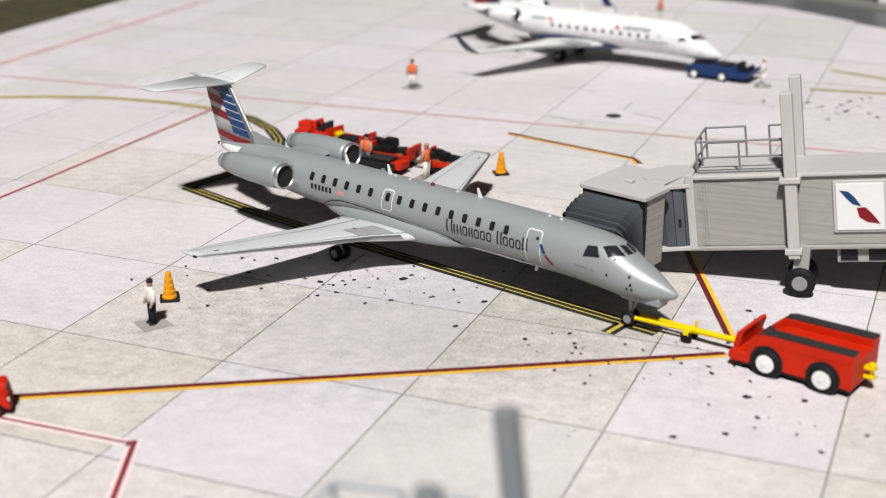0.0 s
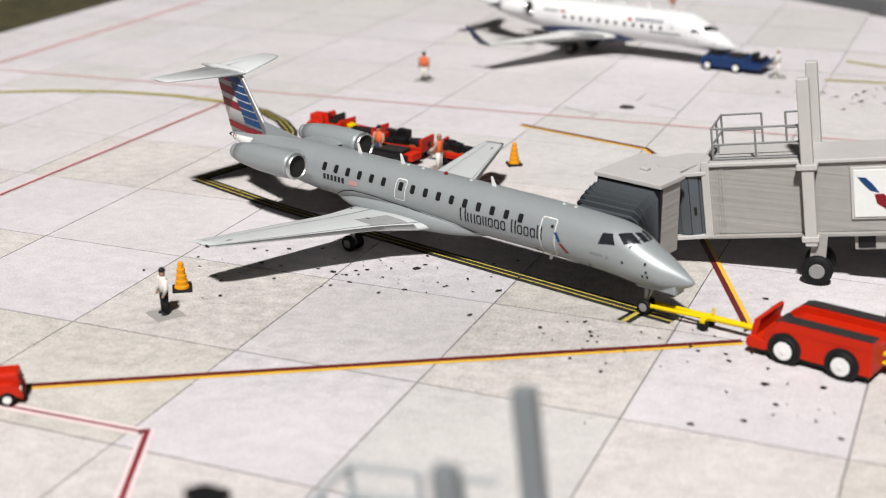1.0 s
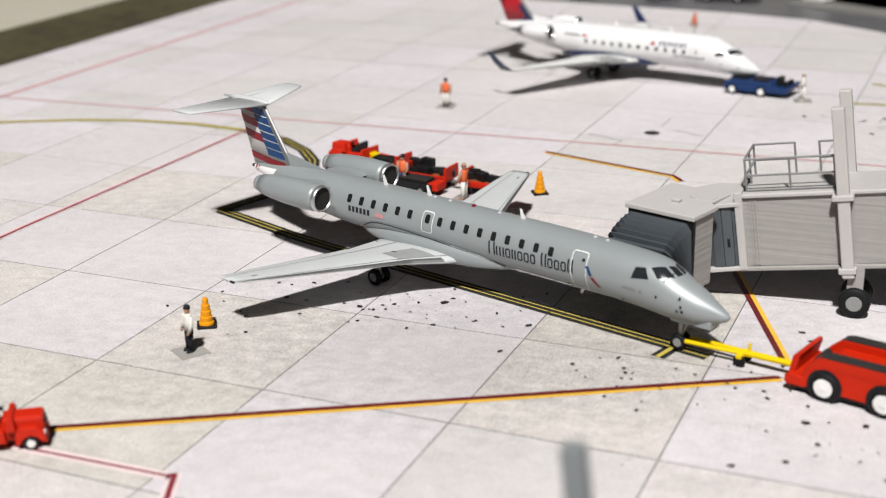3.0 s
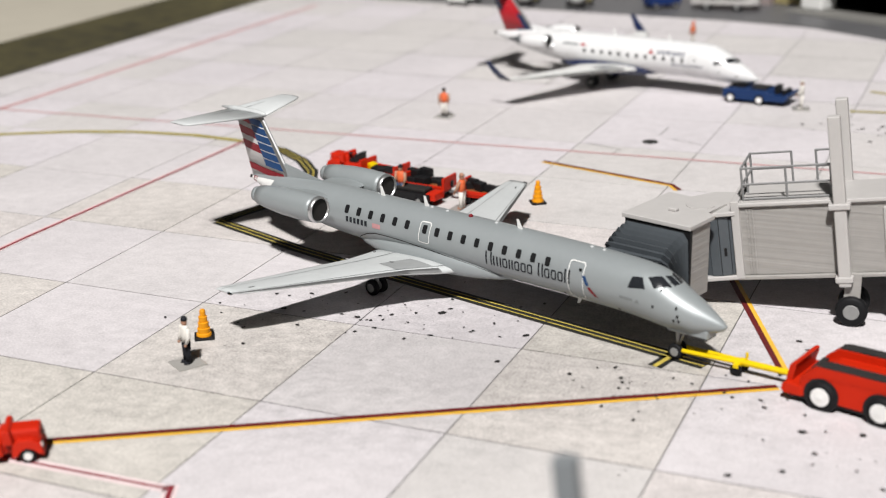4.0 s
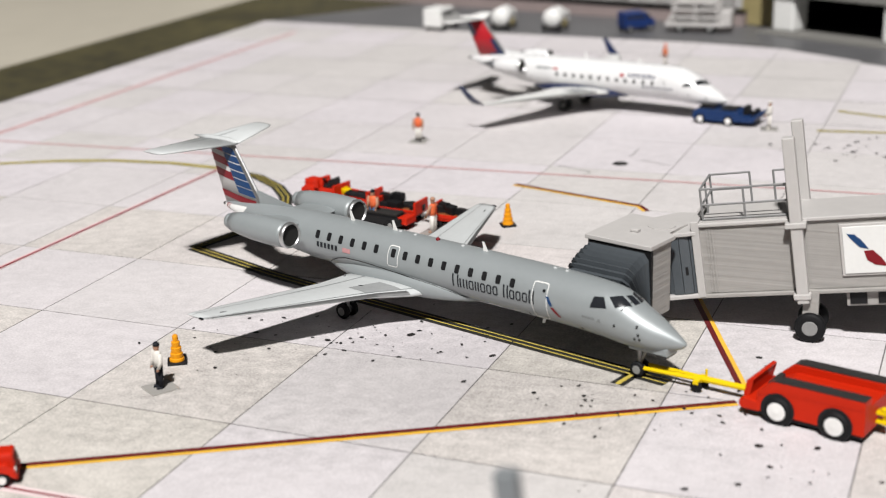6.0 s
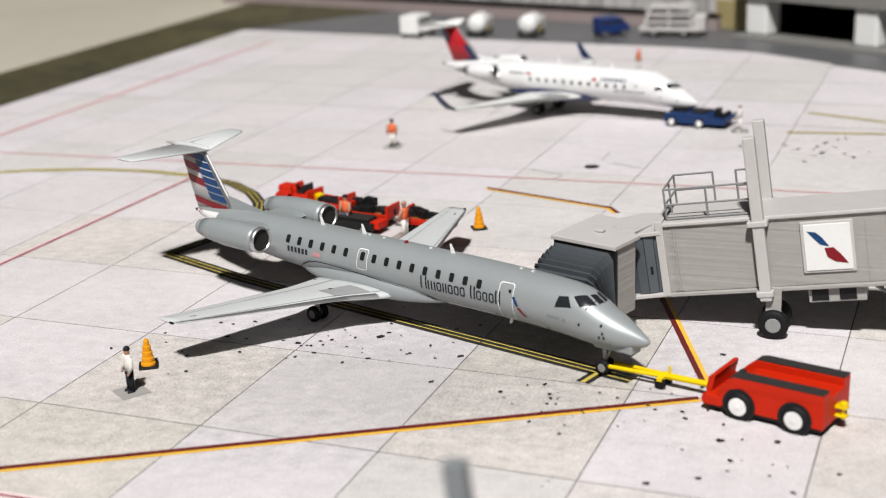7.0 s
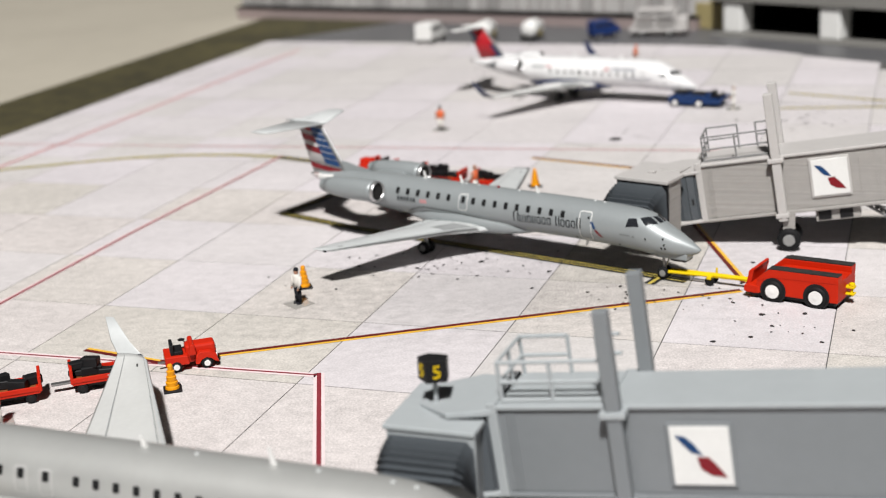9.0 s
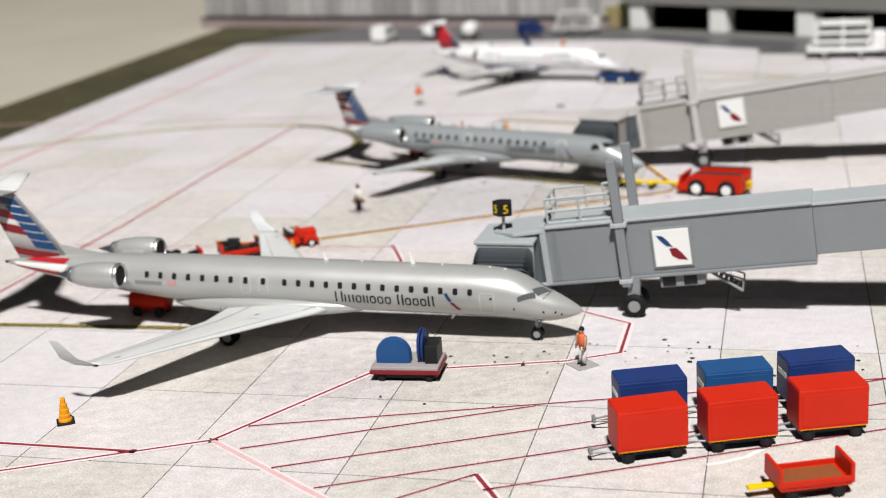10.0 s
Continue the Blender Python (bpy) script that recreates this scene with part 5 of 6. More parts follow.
# tow bar
a = Vector((16.15, 58.72, 0.45))
b = Vector((19.9, 55.85, 0.55))
tow = thing("tow_bar", 0, 0, 0, "yellow tow bar between nose gear and red tug", "tow bar")
bm = B()
d = (b - a).normalized()
n = Vector((-d.y, d.x, 0))
for k in (-1, 1):
    tube(bm, a + n * 0.22 * k, a.lerp(b, 0.52) + n * 0.12 * k, 0.09, n=8)
tube(bm, a.lerp(b, 0.45), b, 0.15, 0.12, n=8)
box(bm, -0.12, 0.12, -0.42, 0.42, 0.35, 0.52, 0.03, Matrix.Translation(a.lerp(b, 0.5).xy.to_3d()) @ Matrix.Rotation(math.atan2(d.y, d.x), 4, "Z"))
box(bm, -0.05, 0.05, -0.05, 0.05, 0.4, 0.95, 0.02, Matrix.Translation(a.lerp(b, 0.56).xy.to_3d()))
part("bar", bm, M_YELLOW, tow)
for k in (-0.3, 0.3):
    c = a.lerp(b, 0.5) + n * k
    bm = B()
    lathe(bm, [(0.22, -0.07), (0.25, -0.04), (0.25, 0.04), (0.22, 0.07)], (0, 0, 0), "y", 16)
    bmesh.ops.transform(bm, matrix=Matrix.Translation((c.x, c.y, 0.25)) @ Matrix.Rotation(math.atan2(d.y, d.x), 4, "Z"), verts=bm.verts)
    part("wheel", bm, M_TYRE, tow)

# blue towbarless tug at the white jet
t = thing("aircraft_tug", 28.9, 102.95, 147.3 + 180, "navy blue low aircraft tug with white hubs under a nose", "tug")
bm = B()
prism(bm, [(-2.2, 0.3), (-2.2, 0.9), (-1.7, 1.05), (1.0, 1.0), (1.2, 0.75), (2.0, 0.7), (2.5, 0.95), (2.6, 0.85), (2.3, 0.35), (-0.4, 0.28)], -1.15, 1.15, 0.05)
body = part("body", bm, M_TUGBLUE, t)
boxpart("cover", M_BLACK, body, -1.9, -0.7, -0.8, 0.8, 1.02, 1.14, 0.03)
boxpart("cover", M_BLACK, body, -0.3, 0.8, -0.8, 0.8, 1.0, 1.1, 0.03)
boxpart("seat", M_BLACK, body, 1.3, 1.7, -0.4, 0.4, 0.72, 1.35, 0.05)
boxpart("dashboard", M_BLACK, body, 1.95, 2.25, -0.7, 0.7, 0.8, 1.1, 0.04)
for wx in (-1.6, 0.5):
    for s in (-1, 1):
        wheel(t, wx, s * 1.1, 0.36, 0.36, 0.25, M_HUBWHITE, 0.62)


def baggage_tractor(x, y, rz, label):
    """Front along +x."""
    t = thing("baggage_tractor", x, y, rz, label, "tractor", "baggage tractors", size=0.82)
    bm = B()
    prism(bm, [(-1.5, 0.4), (-1.5, 1.0), (-0.2, 0.95), (-0.12, 0.4)], -0.82, 0.82, 0.06)
    box(bm, -0.3, 1.42, -0.5, 0.5, 0.35, 1.42, 0.14)
    body = part("body", bm, M_CARTRED, t)
    bm = B()
    prism(bm, [(-0.14, 0.9), (-0.06, 1.5), (0.1, 1.58), (0.22, 1.5), (0.3, 0.9)], -0.82, 0.82, 0.05)
    part("scuttle", bm, M_CARTRED, body)
    for s in (-1, 1):
        bm = B()
        prism(bm, [(0.2, 0.32), (0.25, 0.85), (0.5, 1.05), (1.1, 1.02), (1.42, 0.8), (1.5, 0.4), (1.3, 0.36), (1.15, 0.62), (0.85, 0.74), (0.55, 0.62), (0.42, 0.32)], s * 0.84 - 0.36 * (s > 0), s * 0.84 + 0.36 * (s < 0), 0.04)
        part("fender", bm, M_CARTRED, body)
        bm = B()
        lathe(bm, [(0.1, 0.0), (0.12, 0.05), (0.05, 0.07)], (1.42, s * 0.62, 0.72), "x", 12)
        part("headlight", bm, M_HUBWHITE, body)
    for k in range(4):
        boxpart("grille_bar", M_CHARCOAL if k % 2 else M_CARTRED, body, 1.4, 1.46, -0.4, 0.4, 0.55 + 0.17 * k, 0.64 + 0.17 * k, 0.02)
    boxpart("bumper", M_CARTRED, body, 1.38, 1.52, -0.8, 0.8, 0.3, 0.46, 0.04)
    boxpart("seat", M_BLACK, body, -0.95, -0.45, -0.6, 0.6, 0.95, 1.2, 0.05)
    boxpart("seat_back", M_BLACK, body, -1.15, -0.95, -0.6, 0.6, 0.95, 1.6, 0.05)
    bm = B()
    tube(bm, (-0.1, 0.3, 1.3), (-0.4, 0.3, 1.55), 0.03)
    lathe(bm, [(0.2, 0), (0.2, 0.04)], (-0.42, 0.3, 1.55), "z", 14)
    part("steering_wheel", bm, M_BLACK, body)
    for wx in (0.85, -0.9):
        for s in (-1, 1):
            wheel(t, wx, s * 0.74, 0.33, 0.33, 0.25, M_HUBWHITE, 0.55)
    boxpart("hitch", M_DULLMETAL, t, -1.9, -1.5, -0.08, 0.08, 0.4, 0.5)
    return t


def suitcase(bm, cx, cy, z, a, l, w, h):
    box(bm, -l / 2, l / 2, -w / 2, w / 2, 0, h, 0.05, Matrix.Translation((cx, cy, z)) @ Matrix.Rotation(a, 4, "Z"))


def open_cart(x, y, rz, label, bags, seed, hitch=M_DULLMETAL, yellow=False, size=0.88):
    t = thing("baggage_cart", x, y, rz, label, "cart", "baggage carts", size=size)
    bed = boxpart("bed", M_CARTRED, t, -1.45, 1.45, -0.8, 0.8, 0.5, 0.72, 0.03)
    boxpart("bed_mat", M_BEDMAT, bed, -1.25, 1.25, -0.65, 0.65, 0.725, 0.735)
    for s in (-1, 1):
        boxpart("end_board", M_CARTRED, t, s * 1.45 - 0.07, s * 1.45 + 0.1, -0.84, 0.84, 0.6, 1.45, 0.05)
        boxpart("side_rail", M_CARTRED, t, -1.4, 1.4, s * 0.8 - 0.05, s * 0.8 + 0.05, 0.66, 0.92, 0.03)
        for wx in (-0.95, 0.95):
            wheel(t, wx, s * 0.68, 0.27, 0.27, 0.2, M_BLACK)
    boxpart("drawbar", hitch, t, -2.5, -1.45, -0.16, 0.16, 0.42, 0.54, 0.02)
    boxpart("underframe", M_BLACK, t, -1.2, 1.2, -0.55, 0.55, 0.3, 0.5)
    r = random.Random(seed)
    for k in range(bags):
        bm = B()
        suitcase(bm, 0, 0, 0, 0, r.uniform(0.6, 0.95), r.uniform(0.4, 0.6), r.uniform(0.25, 0.5))
        ob = part("suitcase", bm, M_YELLOW if yellow and k == 0 else M_BLACK)
        la, lb, lz = -1.0 + 2.0 * (k % 4) / 3, r.uniform(-0.4, 0.4), 0.65 + (0.32 if k >= 4 else 0)
        rr = radians(rz)
        ob.matrix_basis = pose(S * (x + la * math.cos(rr) - lb * math.sin(rr)), S * (y + la * math.sin(rr) + lb * math.cos(rr)), S * lz, r.uniform(-8, 8), 0, rz + r.uniform(-30, 30))
        tagged(ob, "yellow suitcase on a red baggage cart" if yellow and k == 0 else "dark suitcase lying on a red baggage cart", "suitcase", "suitcases")
    return t


# train behind the grey jet
baggage_tractor(1.0, 86.9, 145, "orange-red baggage tractor with black seats behind the grey jet")
open_cart(3.2, 84.6, -38, "orange-red open baggage cart with a yellow case", 4, 3, yellow=True)
open_cart(5.8, 81.9, -30, "orange-red open baggage cart loaded with dark luggage", 6, 4)
open_cart(8.9, 80.1, -28, "orange-red open baggage cart with dark flat luggage", 5, 5)
bl = thing("belt_loader", 4.6, 80.9, -32, "low black belt loader with a red end", "belt loader")
boxpart("chassis", M_BLACK, bl, -1.8, 1.8, -0.7, 0.7, 0.3, 0.7, 0.04)
boxpart("belt", M_CHARCOAL, bl, -2.0, 1.4, -0.4, 0.4, 0.72, 0.9, 0.04)
boxpart("end_block", M_CARTRED, bl, 1.5, 2.1, -0.5, 0.5, 0.35, 0.75, 0.04)
for wx in (-1.2, 1.2):
    for s in (-1, 1):
        wheel(bl, wx, s * 0.7, 0.3, 0.3, 0.2, M_HUB)

def red_loader(x, y, rz, label):
    bl = thing("belt_loader", x, y, rz, label, "belt loader")
    bm = B()
    lathe(bm, [(0.3, -1.25), (0.5, -1.2), (0.58, -1.0), (0.6, 0.0), (0.58, 1.0), (0.5, 1.2), (0.3, 1.25)], (0, 0, 0.85), "x", 24)
    part("body", bm, M_TUGRED, bl, "", True)
    boxpart("belt", M_CHARCOAL, bl, -0.9, 0.9, -0.3, 0.3, 1.4, 1.5, 0.03)
    for wx in (-0.7, 0.7):
        for s in (-1, 1):
            wheel(bl, wx, s * 0.5, 0.3, 0.3, 0.2, M_BLACK)


red_loader(-17.9, 40.4, -24, "rounded red belt loader beyond the silver jet's fuselage")
red_loader(3.3, 76.1, 49, "rounded red belt loader under the tail of the grey jet")

# train behind the silver jet
baggage_tractor(-8.6, 51.6, 12, "orange-red baggage tractor heading a train on the apron")
open_cart(-12.6, 50.0, 14, "orange-red open baggage cart with dark luggage in a train", 6, 8)
open_cart(-16.4, 48.9, 14, "orange-red open baggage cart with dark luggage at the train's end", 6, 9)

# covered carts in two rows
def covered_cart(x, y, rz, paint, label):
    t = thing("covered_cart", x, y, rz, label, "cart", "covered baggage carts")
    boxpart("chassis", M_BLACK, t, -1.45, 1.45, -0.72, 0.72, 0.4, 0.54)
    body = boxpart("body", paint, t, -1.53, 1.53, -0.8, 0.8, 0.54, 2.38, 0.07)
    boxpart("side_curtain", paint, body, -1.36, 1.36, -0.825, -0.79, 0.72, 2.16, 0.01)
    bm = B()
    box(bm, -1.5, 1.5, -0.77, 0.77, 2.375, 2.42, 0.02)
    part("roof_panel", bm, paint, body)
    boxpart("sill", M_CONE if paint is M_CARTRED else paint, body, -1.48, 1.48, -0.815, -0.79, 0.57, 0.60)
    if paint is not M_CARTRED:
        boxpart("notice", M_WHITEPLAIN, body, -1.545, -1.51, -0.5, 0.5, 1.55, 1.8)
    for wx in (-1.05, 1.05):
        for s in (-1, 1):
            wheel(t, wx, s * 0.62, 0.28, 0.28, 0.22, M_BLACK)
    bm = B()
    tube(bm, (-1.5, -0.35, 0.45), (-2.5, -0.12, 0.45), 0.05, n=6)
    tube(bm, (-1.5, 0.35, 0.45), (-2.5, 0.12, 0.45), 0.05, n=6)
    box(bm, -2.6, -2.45, -0.16, 0.16, 0.35, 0.65, 0.02)
    part("drawbar", bm, M_RAIL, t)
    return t


for x, y, rz in ((4.03, 14.05, -0.5), (7.95, 13.97, -2.2), (11.98, 13.93, -4.2)):
    covered_cart(x, y, rz, M_CARTRED, "bright red covered baggage cart on black wheels in a row")
for x, y, rz, paint in ((5.03, 17.0, -3.4, M_CARTBLUE), (8.93, 16.85, -5.0, M_CARTSKY), (12.78, 16.95, -3.0, M_CARTBLUE)):
    covered_cart(x, y, rz, paint, "mid blue covered baggage cart between two darker ones" if paint is M_CARTSKY else "dark blue covered baggage cart in the back row")
open_cart(9.0, 9.05, -2, "empty bright red open baggage cart with yellow drawbar", 0, 1, M_YELLOW, False, 1.0)

# hose cart
h = thing("hose_cart", -4.55, 26.2, -20, "grey ground-power cart with blue reels and a red skirt", "hose cart")
boxpart("deck", M_DUSTY, h, -1.7, 1.7, -1.1, 1.1, 0.62, 0.8, 0.04)
boxpart("skirt", M_REDPAINT, h, -1.75, 1.75, -1.15, 1.15, 0.42, 0.62, 0.03)
boxpart("underframe", M_BLACK, h, -1.6, 1.6, -0.95, 0.95, 0.18, 0.42)
bm = B()
lathe(bm, [(0.3, -0.75), (0.85, -0.75), (0.9, -0.6), (0.9, -0.4), (0.85, -0.25), (0.3, -0.25)], (-0.65, 0.2, 1.2), "y", 32)
box(bm, -1.52, 0.22, -0.53, -0.07, 0.8, 1.2, 0.02)
part("reel", bm, M_CARTSKY, h, "mid blue hose reel")
for yy in (0.0, 0.3):
    bm = B()
    lathe(bm, [(0.2, -0.06), (0.85, -0.06), (0.88, 0), (0.85, 0.06), (0.2, 0.06)], (0.65 + yy * 0.6, 0.2, 1.5), "x", 28)
    part("reel_disc", bm, M_CARTBLUE, h)
boxpart("power_unit", M_BLACK, h, 0.95, 1.6, -0.6, 0.8, 0.8, 1.75, 0.06)
for wx in (-1.2, 1.2):
    for s in (-1, 1):
        wheel(h, wx, s * 0.9, 0.22, 0.22, 0.2, M_BLACK)


# ---- cones and figures ----
def cone(x, y, label="amber traffic cone on a black square base"):
    t = thing("traffic_cone", x, y, 10, label, "cone", "traffic cones", size=0.74)
    bm = B()
    lathe(bm, [(0.44, 0.16), (0.42, 0.3), (0.36, 0.34), (0.37, 0.6), (0.30, 0.64), (0.31, 0.95), (0.24, 0.99), (0.25, 1.3), (0.17, 1.34), (0.17, 1.62), (0.12, 1.72), (0.05, 1.74)], (0, 0, 0), "z", 20)
    part("cone_body", bm, M_CONE, t)
    boxpart("base", M_BLACK, t, -0.56, 0.56, -0.56, 0.56, 0.0, 0.16, 0.05)


for p in ((-3.53, 61.95), (11.75, 79.9), (-21.3, 25.2), (-9.15, 48.7)):
    cone(*p)


def figurine(x, y, rz, top, legs, hat, label, arms=0.0):
    """A small painted standing figure on a clear base, one mesh."""
    bm = B()

    def blob(rows, mi, n=10):
        before = set(bm.faces)
        loft(bm, [[Vector((cx + rx * math.cos(2 * math.pi * i / n), cy + ry * math.sin(2 * math.pi * i / n), z)) for i in range(n)] for cx, cy, z, rx, ry in rows])
        for f in set(bm.faces) - before:
            f.material_index, f.smooth = mi, True

    for s in (-1, 1):
        blob([(0.06, s * 0.13, 0.05, 0.16, 0.09), (0.05, s * 0.13, 0.14, 0.13, 0.09)], 3)
        blob([(0, s * 0.13, 0.12, 0.1, 0.09), (0, s * 0.12, 0.5, 0.11, 0.1), (0, s * 0.1, 0.95, 0.14, 0.13)], 1)
        blob([(0, s * 0.27, 1.48, 0.09, 0.08), (0.02 + arms * 0.1, s * 0.32, 1.15, 0.085, 0.08), (0.12 + arms * 0.2, s * 0.28, 0.9, 0.07, 0.06)], 2 if top is M_VEST else 0)
        blob([(0.12 + arms * 0.2, s * 0.28, 0.9, 0.06, 0.05), (0.16 + arms * 0.2, s * 0.27, 0.8, 0.05, 0.05)], 2)
    blob([(0, 0, 0.9, 0.15, 0.23), (0, 0, 1.15, 0.15, 0.22), (0, 0, 1.42, 0.16, 0.27), (0, 0, 1.54, 0.1, 0.15)], 0)
    blob([(0, 0, 1.52, 0.07, 0.07), (0.01, 0, 1.6, 0.11, 0.1), (0.01, 0, 1.72, 0.12, 0.11), (0, 0, 1.8, 0.09, 0.09)], 2)
    blob([(0, 0, 1.72, 0.135, 0.125), (0, 0, 1.8, 0.13, 0.12), (0, 0, 1.87, 0.07, 0.07)], 3)
    box(bm, -0.55, 0.55, -0.55, 0.55, 0.0, 0.05)
    for f in bm.faces:
        if max(v.co.z for v in f.verts) < 0.051 and max(abs(v.co.x) for v in f.verts) > 0.4:
            f.material_index = 4
    ob = part("figurine", bm, [top, legs, M_SKIN, hat, M_CLEAR])
    ob.matrix_basis = pose(S * x, S * y, 0, 0, 0, rz) @ Matrix.Scale(1.1, 4)
    tagged(ob, label, "figurine", "ground crew figurines")


figurine(-3.75, 59.25, 215, M_CLOTH, M_TROUSER, M_TROUSER, "painted figurine in white shirt and dark trousers on clear base")
figurine(6.69, 100.3, 250, M_VEST, M_CLOTH, M_TROUSER, "painted figurine in orange vest and white trousers")
figurine(31.3, 100.3, 170, M_CLOTH, M_CLOTH, M_CLOTH, "pale painted figurine standing by the blue tug", 0.8)
figurine(4.0, 24.7, 200, M_VEST, M_CLOTH, M_TROUSER, "painted figurine in orange vest before the silver jet")
figurine(4.25, 81.0, 230, M_VEST, M_BLUECLOTH, M_TROUSER, "painted figurine in orange vest and blue trousers by the carts")
figurine(7.6, 79.0, 150, M_VEST, M_CLOTH, M_SKIN, "painted figurine in orange vest bending by a cart", 0.7)
figurine(28.12, 124.5, 200, M_VEST, M_CLOTH, M_VEST, "painted figurine in orange behind the white jet")
figurine(-16.3, 46.2, 200, M_VEST, M_CLOTH, M_TROUSER, "painted figurine in orange vest by the baggage train")


# ---- terminal and far edge ----
def tuv(p, w):
    """Along and across the terminal's front, which stands at an angle to the slabs."""
    return uv(-15.2 + 0.883 * p + 0.469 * w, 146.2 - 0.469 * p + 0.883 * w)


def term_box(name, m, parent, p0, p1, w0, w1, z0, z1, bevel=0.0):
    bm = B()
    plate(bm, [tuv(p0, w0), tuv(p1, w0), tuv(p1, w1), tuv(p0, w1)], z0, z1, bevel)
    return part(name, bm, m, parent)


term = new("terminal_building")
tagged(term, "grey model terminal with dark open bays and white pillars", "building")
term_box("upper_wall", M_TERMINAL, term, -2.2, 110, -1.6, 30, 3.7, 15, 0.1)
# back, end and floor are near-black: the bays' shade put into their colour
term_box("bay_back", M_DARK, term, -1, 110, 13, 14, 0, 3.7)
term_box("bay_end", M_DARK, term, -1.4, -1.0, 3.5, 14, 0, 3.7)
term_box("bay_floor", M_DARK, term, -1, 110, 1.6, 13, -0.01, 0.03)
term_box("kerb", M_TERMINAL, term, -2, 110, -2.6, 1.5, -0.02, 0.2)
for k in range(8):
    term_box("pillar", M_WHITEPLAIN, term, -1.25 + 12.3 * k, 1.25 + 12.3 * k, -1.2, 1.2, 0.2, 3.75, 0.25)
term_box("side_wall", M_TAN, term, -7.5, -2.3, 1.0, 4.0, 0, 3.0, 0.1)
fac = new("terminal_facade")
tagged(fac, "pale grey panelled facade along the far edge", "building")


def fac_box(name, m, p0, p1, w0, w1, z0, z1):
    bm = B()
    pts = [uv(-88 + 0.972 * p + 0.235 * w, 166.5 - 0.235 * p + 0.972 * w) for p, w in ((p0, w0), (p1, w0), (p1, w1), (p0, w1))]
    plate(bm, pts, z0, z1)
    return part(name, bm, m, fac)


fac_box("facade_wall", M_BROWNPINK, 0, 70, 0.3, 2.5, -0.2, 22)
fac_box("facade_base", M_BROWNPINK, 0, 70, -1.2, 0.25, -0.2, 1.2)
fac_box("ledge", M_DARK, 0, 70, -1.3, 0.2, 1.22, 1.45)
r = random.Random(5)
u = 0.0
while u < 69:
    w = r.choice((1.2, 1.6, 2.2, 2.8))
    fac_box("facade_panel", M_FACADE, u + 0.1, u + w - 0.1, 0.0, 0.26, 1.6, 20)
    u += w


def service_truck(u, v, rz, paint, label, kind, size=1.0):
    x, y = uv(u, v)
    t = thing("service_truck", x, y, rz, label, "truck", "service vehicles at the terminal", size=size)
    if kind == "van":
        bm = B()
        prism(bm, [(-2.2, 0.5), (-2.2, 2.6), (0.9, 2.6), (1.6, 1.7), (2.3, 1.5), (2.3, 0.5)], -1.2, 1.2, 0.12)
        body = part("body", bm, paint, t)
        boxpart("windscreen", M_GLASS, body, 0.95, 1.45, -1.22, 1.22, 1.75, 2.3)
        for k in range(3):
            boxpart("side_window", M_GLASS, body, -1.9 + 0.9 * k, -1.2 + 0.9 * k, -1.22, 1.22, 1.7, 2.25)
    elif kind == "tank":
        bm = B()
        lathe(bm, [(0.2, -2.0), (1.1, -1.9), (1.25, -1.5), (1.25, 1.2), (1.0, 1.6), (0.2, 1.7)], (0, 0, 1.7), "x", 24)
        part("tank", bm, paint, t, "", True)
        boxpart("cab", paint, t, 1.3, 2.6, -1.1, 1.1, 0.5, 2.3, 0.15)
        boxpart("windscreen", M_GLASS, t, 2.55, 2.63, -0.9, 0.9, 1.4, 2.1)
        boxpart("chassis", M_CHARCOAL, t, -2.0, 1.3, -0.9, 0.9, 0.35, 0.6)
        for yy in (-1.3, 1.3):
            boxpart("hose_locker", M_TAN, t, -0.6, 0.7, yy - 0.12, yy + 0.12, 0.6, 1.3, 0.05)
    else:
        boxpart("bed", paint, t, -3.0, 3.0, -1.3, 1.3, 0.6, 1.0, 0.08)
        for k in range(3):
            boxpart("deck_layer", paint, t, -2.6 + 0.3 * k, 2.4 - 0.2 * k, -1.2, 1.2, 1.35 + 0.75 * k, 1.6 + 0.75 * k, 0.06)
            for s in (-1, 1):
                boxpart("upright", paint, t, -2.3 + 2.2 * k, -2.1 + 2.2 * k, s * 1.1 - 0.1, s * 1.1 + 0.1, 1.0, 3.2)
        boxpart("cab", paint, t, 2.4, 3.6, -1.1, 1.1, 0.6, 2.2, 0.15)
    for wx in (-1.5, 1.5):
        for s in (-1, 1):
            wheel(t, wx, s * 1.1, 0.45, 0.45, 0.3, M_HUB)
    return t


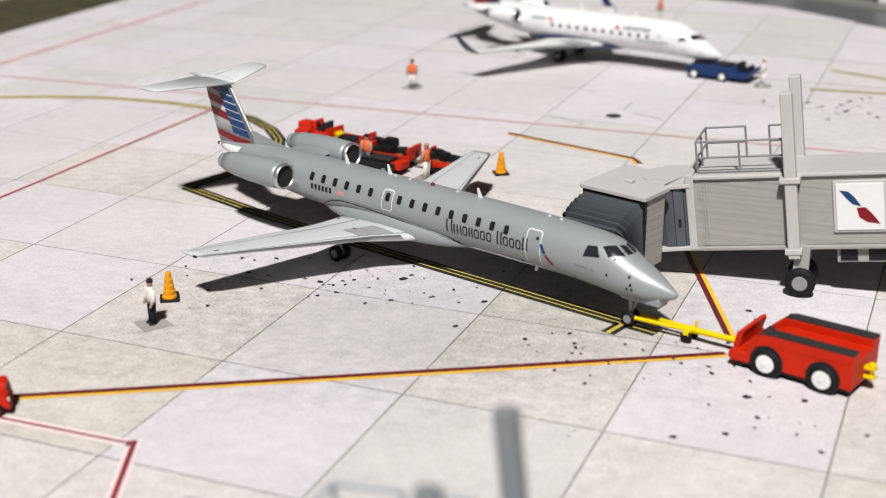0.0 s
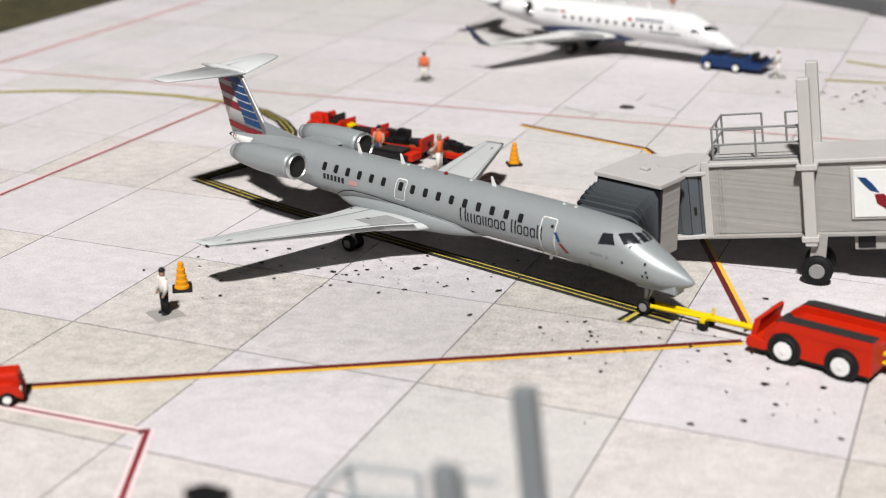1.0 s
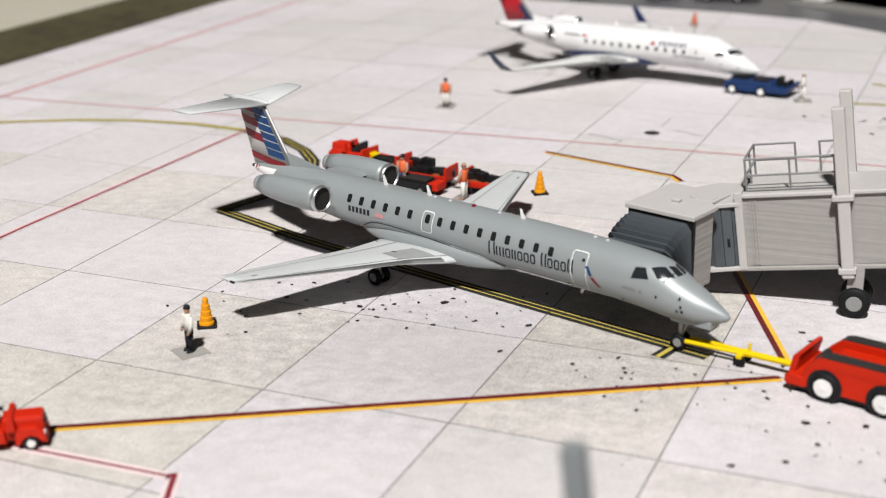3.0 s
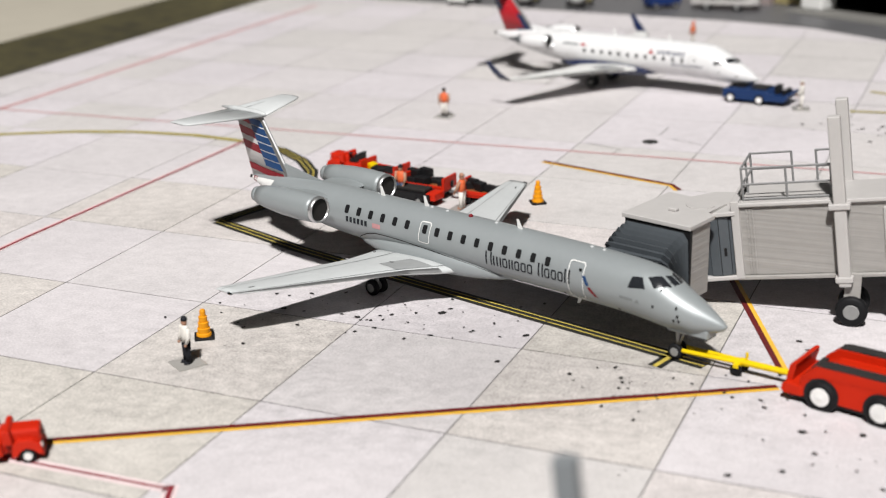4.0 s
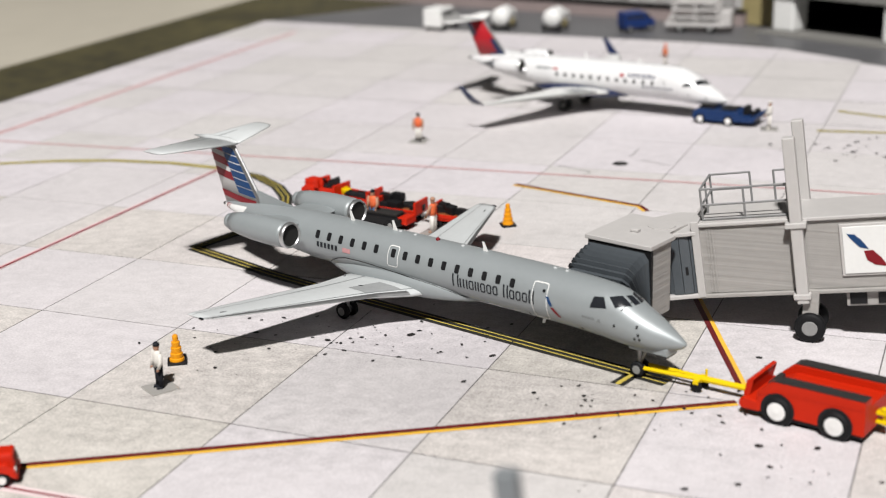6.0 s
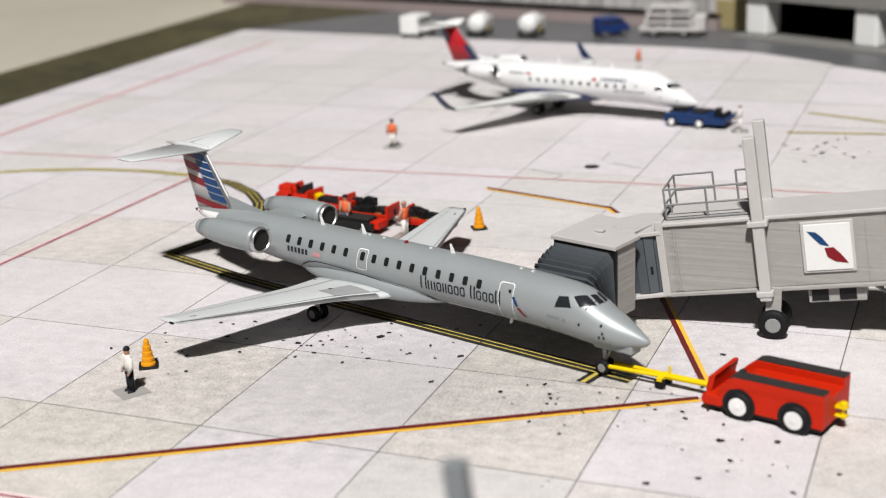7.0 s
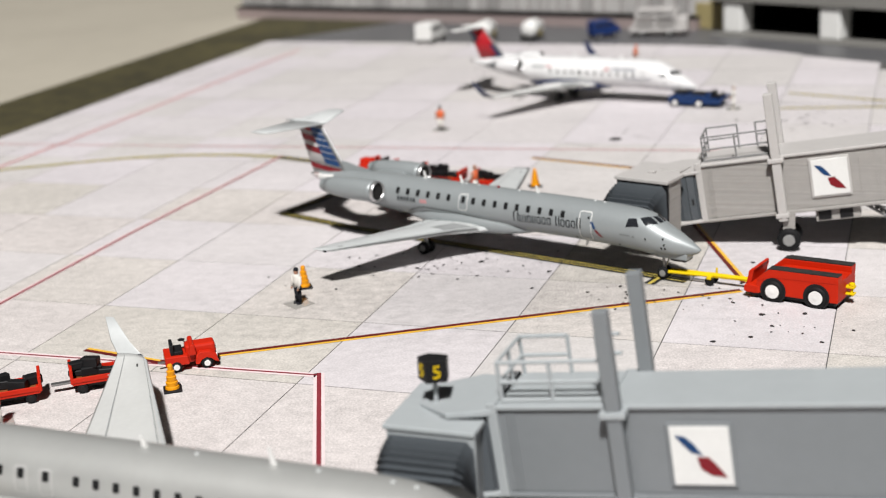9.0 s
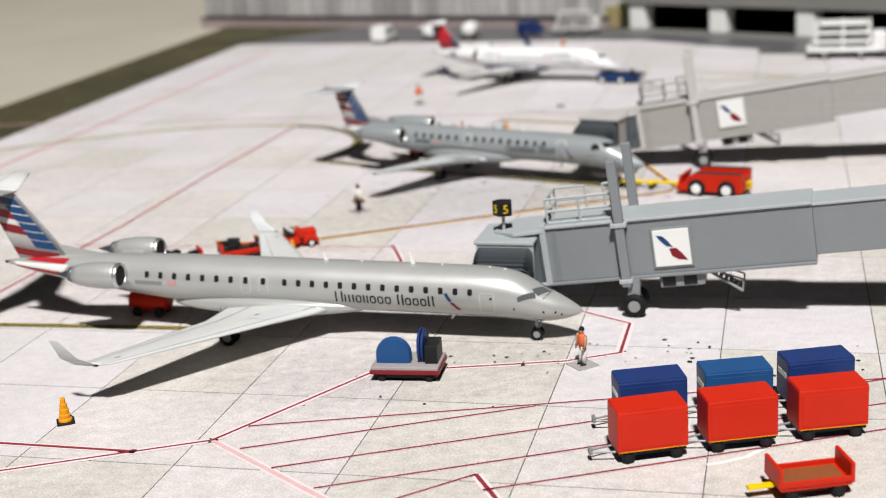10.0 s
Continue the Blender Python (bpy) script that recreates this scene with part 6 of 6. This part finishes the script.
service_truck(-50.4, 141.5, 60, M_WHITEPLAIN, "white service van parked at the far edge", "van", 0.9)
service_truck(-44.0, 143.0, 70, M_WHITEPLAIN, "white tank truck parked at the far edge", "tank", 0.78)
service_truck(-38.4, 143.2, 65, M_WHITEPLAIN, "white tank truck standing beside another", "tank", 0.78)
service_truck(-30.2, 144.2, 20, M_CARTBLUE, "dark blue service truck by the facade", "van", 0.75)
service_truck(-24.2, 145.0, -20, M_PRINTROOF, "grey flatbed loader by the terminal", "loader")
service_truck(10.0, 119.5, -25, M_WHITEPLAIN, "white scissor-lift loader near the terminal", "loader", 1.3)

# dark far side of the room
bm = B()
plate(bm, [uv(-320, 400), uv(220, 400), uv(220, 405), uv(-320, 405)], -8, 240)
tagged(part("wall_far", bm, M_DARKWALL), "dark far wall of the room", "wall", kind="structure")

# ---- slabs of the apron, last ----
beige, pale = slab_mesh(M_SLAB), slab_mesh(M_PALESLAB)
# slabs that are printed paler and pinker than their neighbours
PALE = {(-1, -1), (1, 0), (1, 1), (1, 2), (2, 1), (-3, 0), (-3, 1), (-4, 1), (-5, 2), (1, -4), (1, -3), (2, -3), (-3, -4), (-2, 1), (0, 2), (-4, 3), (0, -2), (3, -4)}
tones = random.Random(3)
ang = radians(-23.0)
far = {M_SLAB: B(), M_PALESLAB: B()}
def back_edge(u):
    """Where the printed concrete ends."""
    return 143 - 0.092 * (u + 72.5) if u < -17 else 138.4 - 0.655 * (u + 17)


H, K = UP / 2 - 0.026, VP / 2 - 0.046
for i in range(-8, 14):
    for j in range(-14, 13):
        u, v = U0 + UP * (i + 0.5), V0 + VP * (j + 0.5)
        light = (i, j) in PALE or j >= 3 or tones.random() < 0.15
        if -6 <= j <= 6 and -7 <= i <= 7 and v + VP / 2 < back_edge(u + UP / 2):
            ob = new("slab", pale if light else beige)
            ob.parent = ground
            x, y = uv(u, v)
            ob.matrix_basis = pose(S * x, S * y, 0, 0, 0, -23.0)
        else:
            ua, ub = max(u - H, -72.45), u + H
            va = v - K
            vl, vr = min(v + K, back_edge(ua) - 0.1), min(v + K, back_edge(ub) - 0.1)
            if ub > ua and vl > va and vr > va - 0.5:
                bm = far[M_PALESLAB if light else M_SLAB]
                bm.faces.new([bm.verts.new((*uv(a, b), 0.0)) for a, b in ((ua, va), (ub, min(va, vr)), (ub, vr), (ua, vl))])
for m, bm in far.items():
    part("far_slabs", bm, m, ground)["kind"] = "stuff"
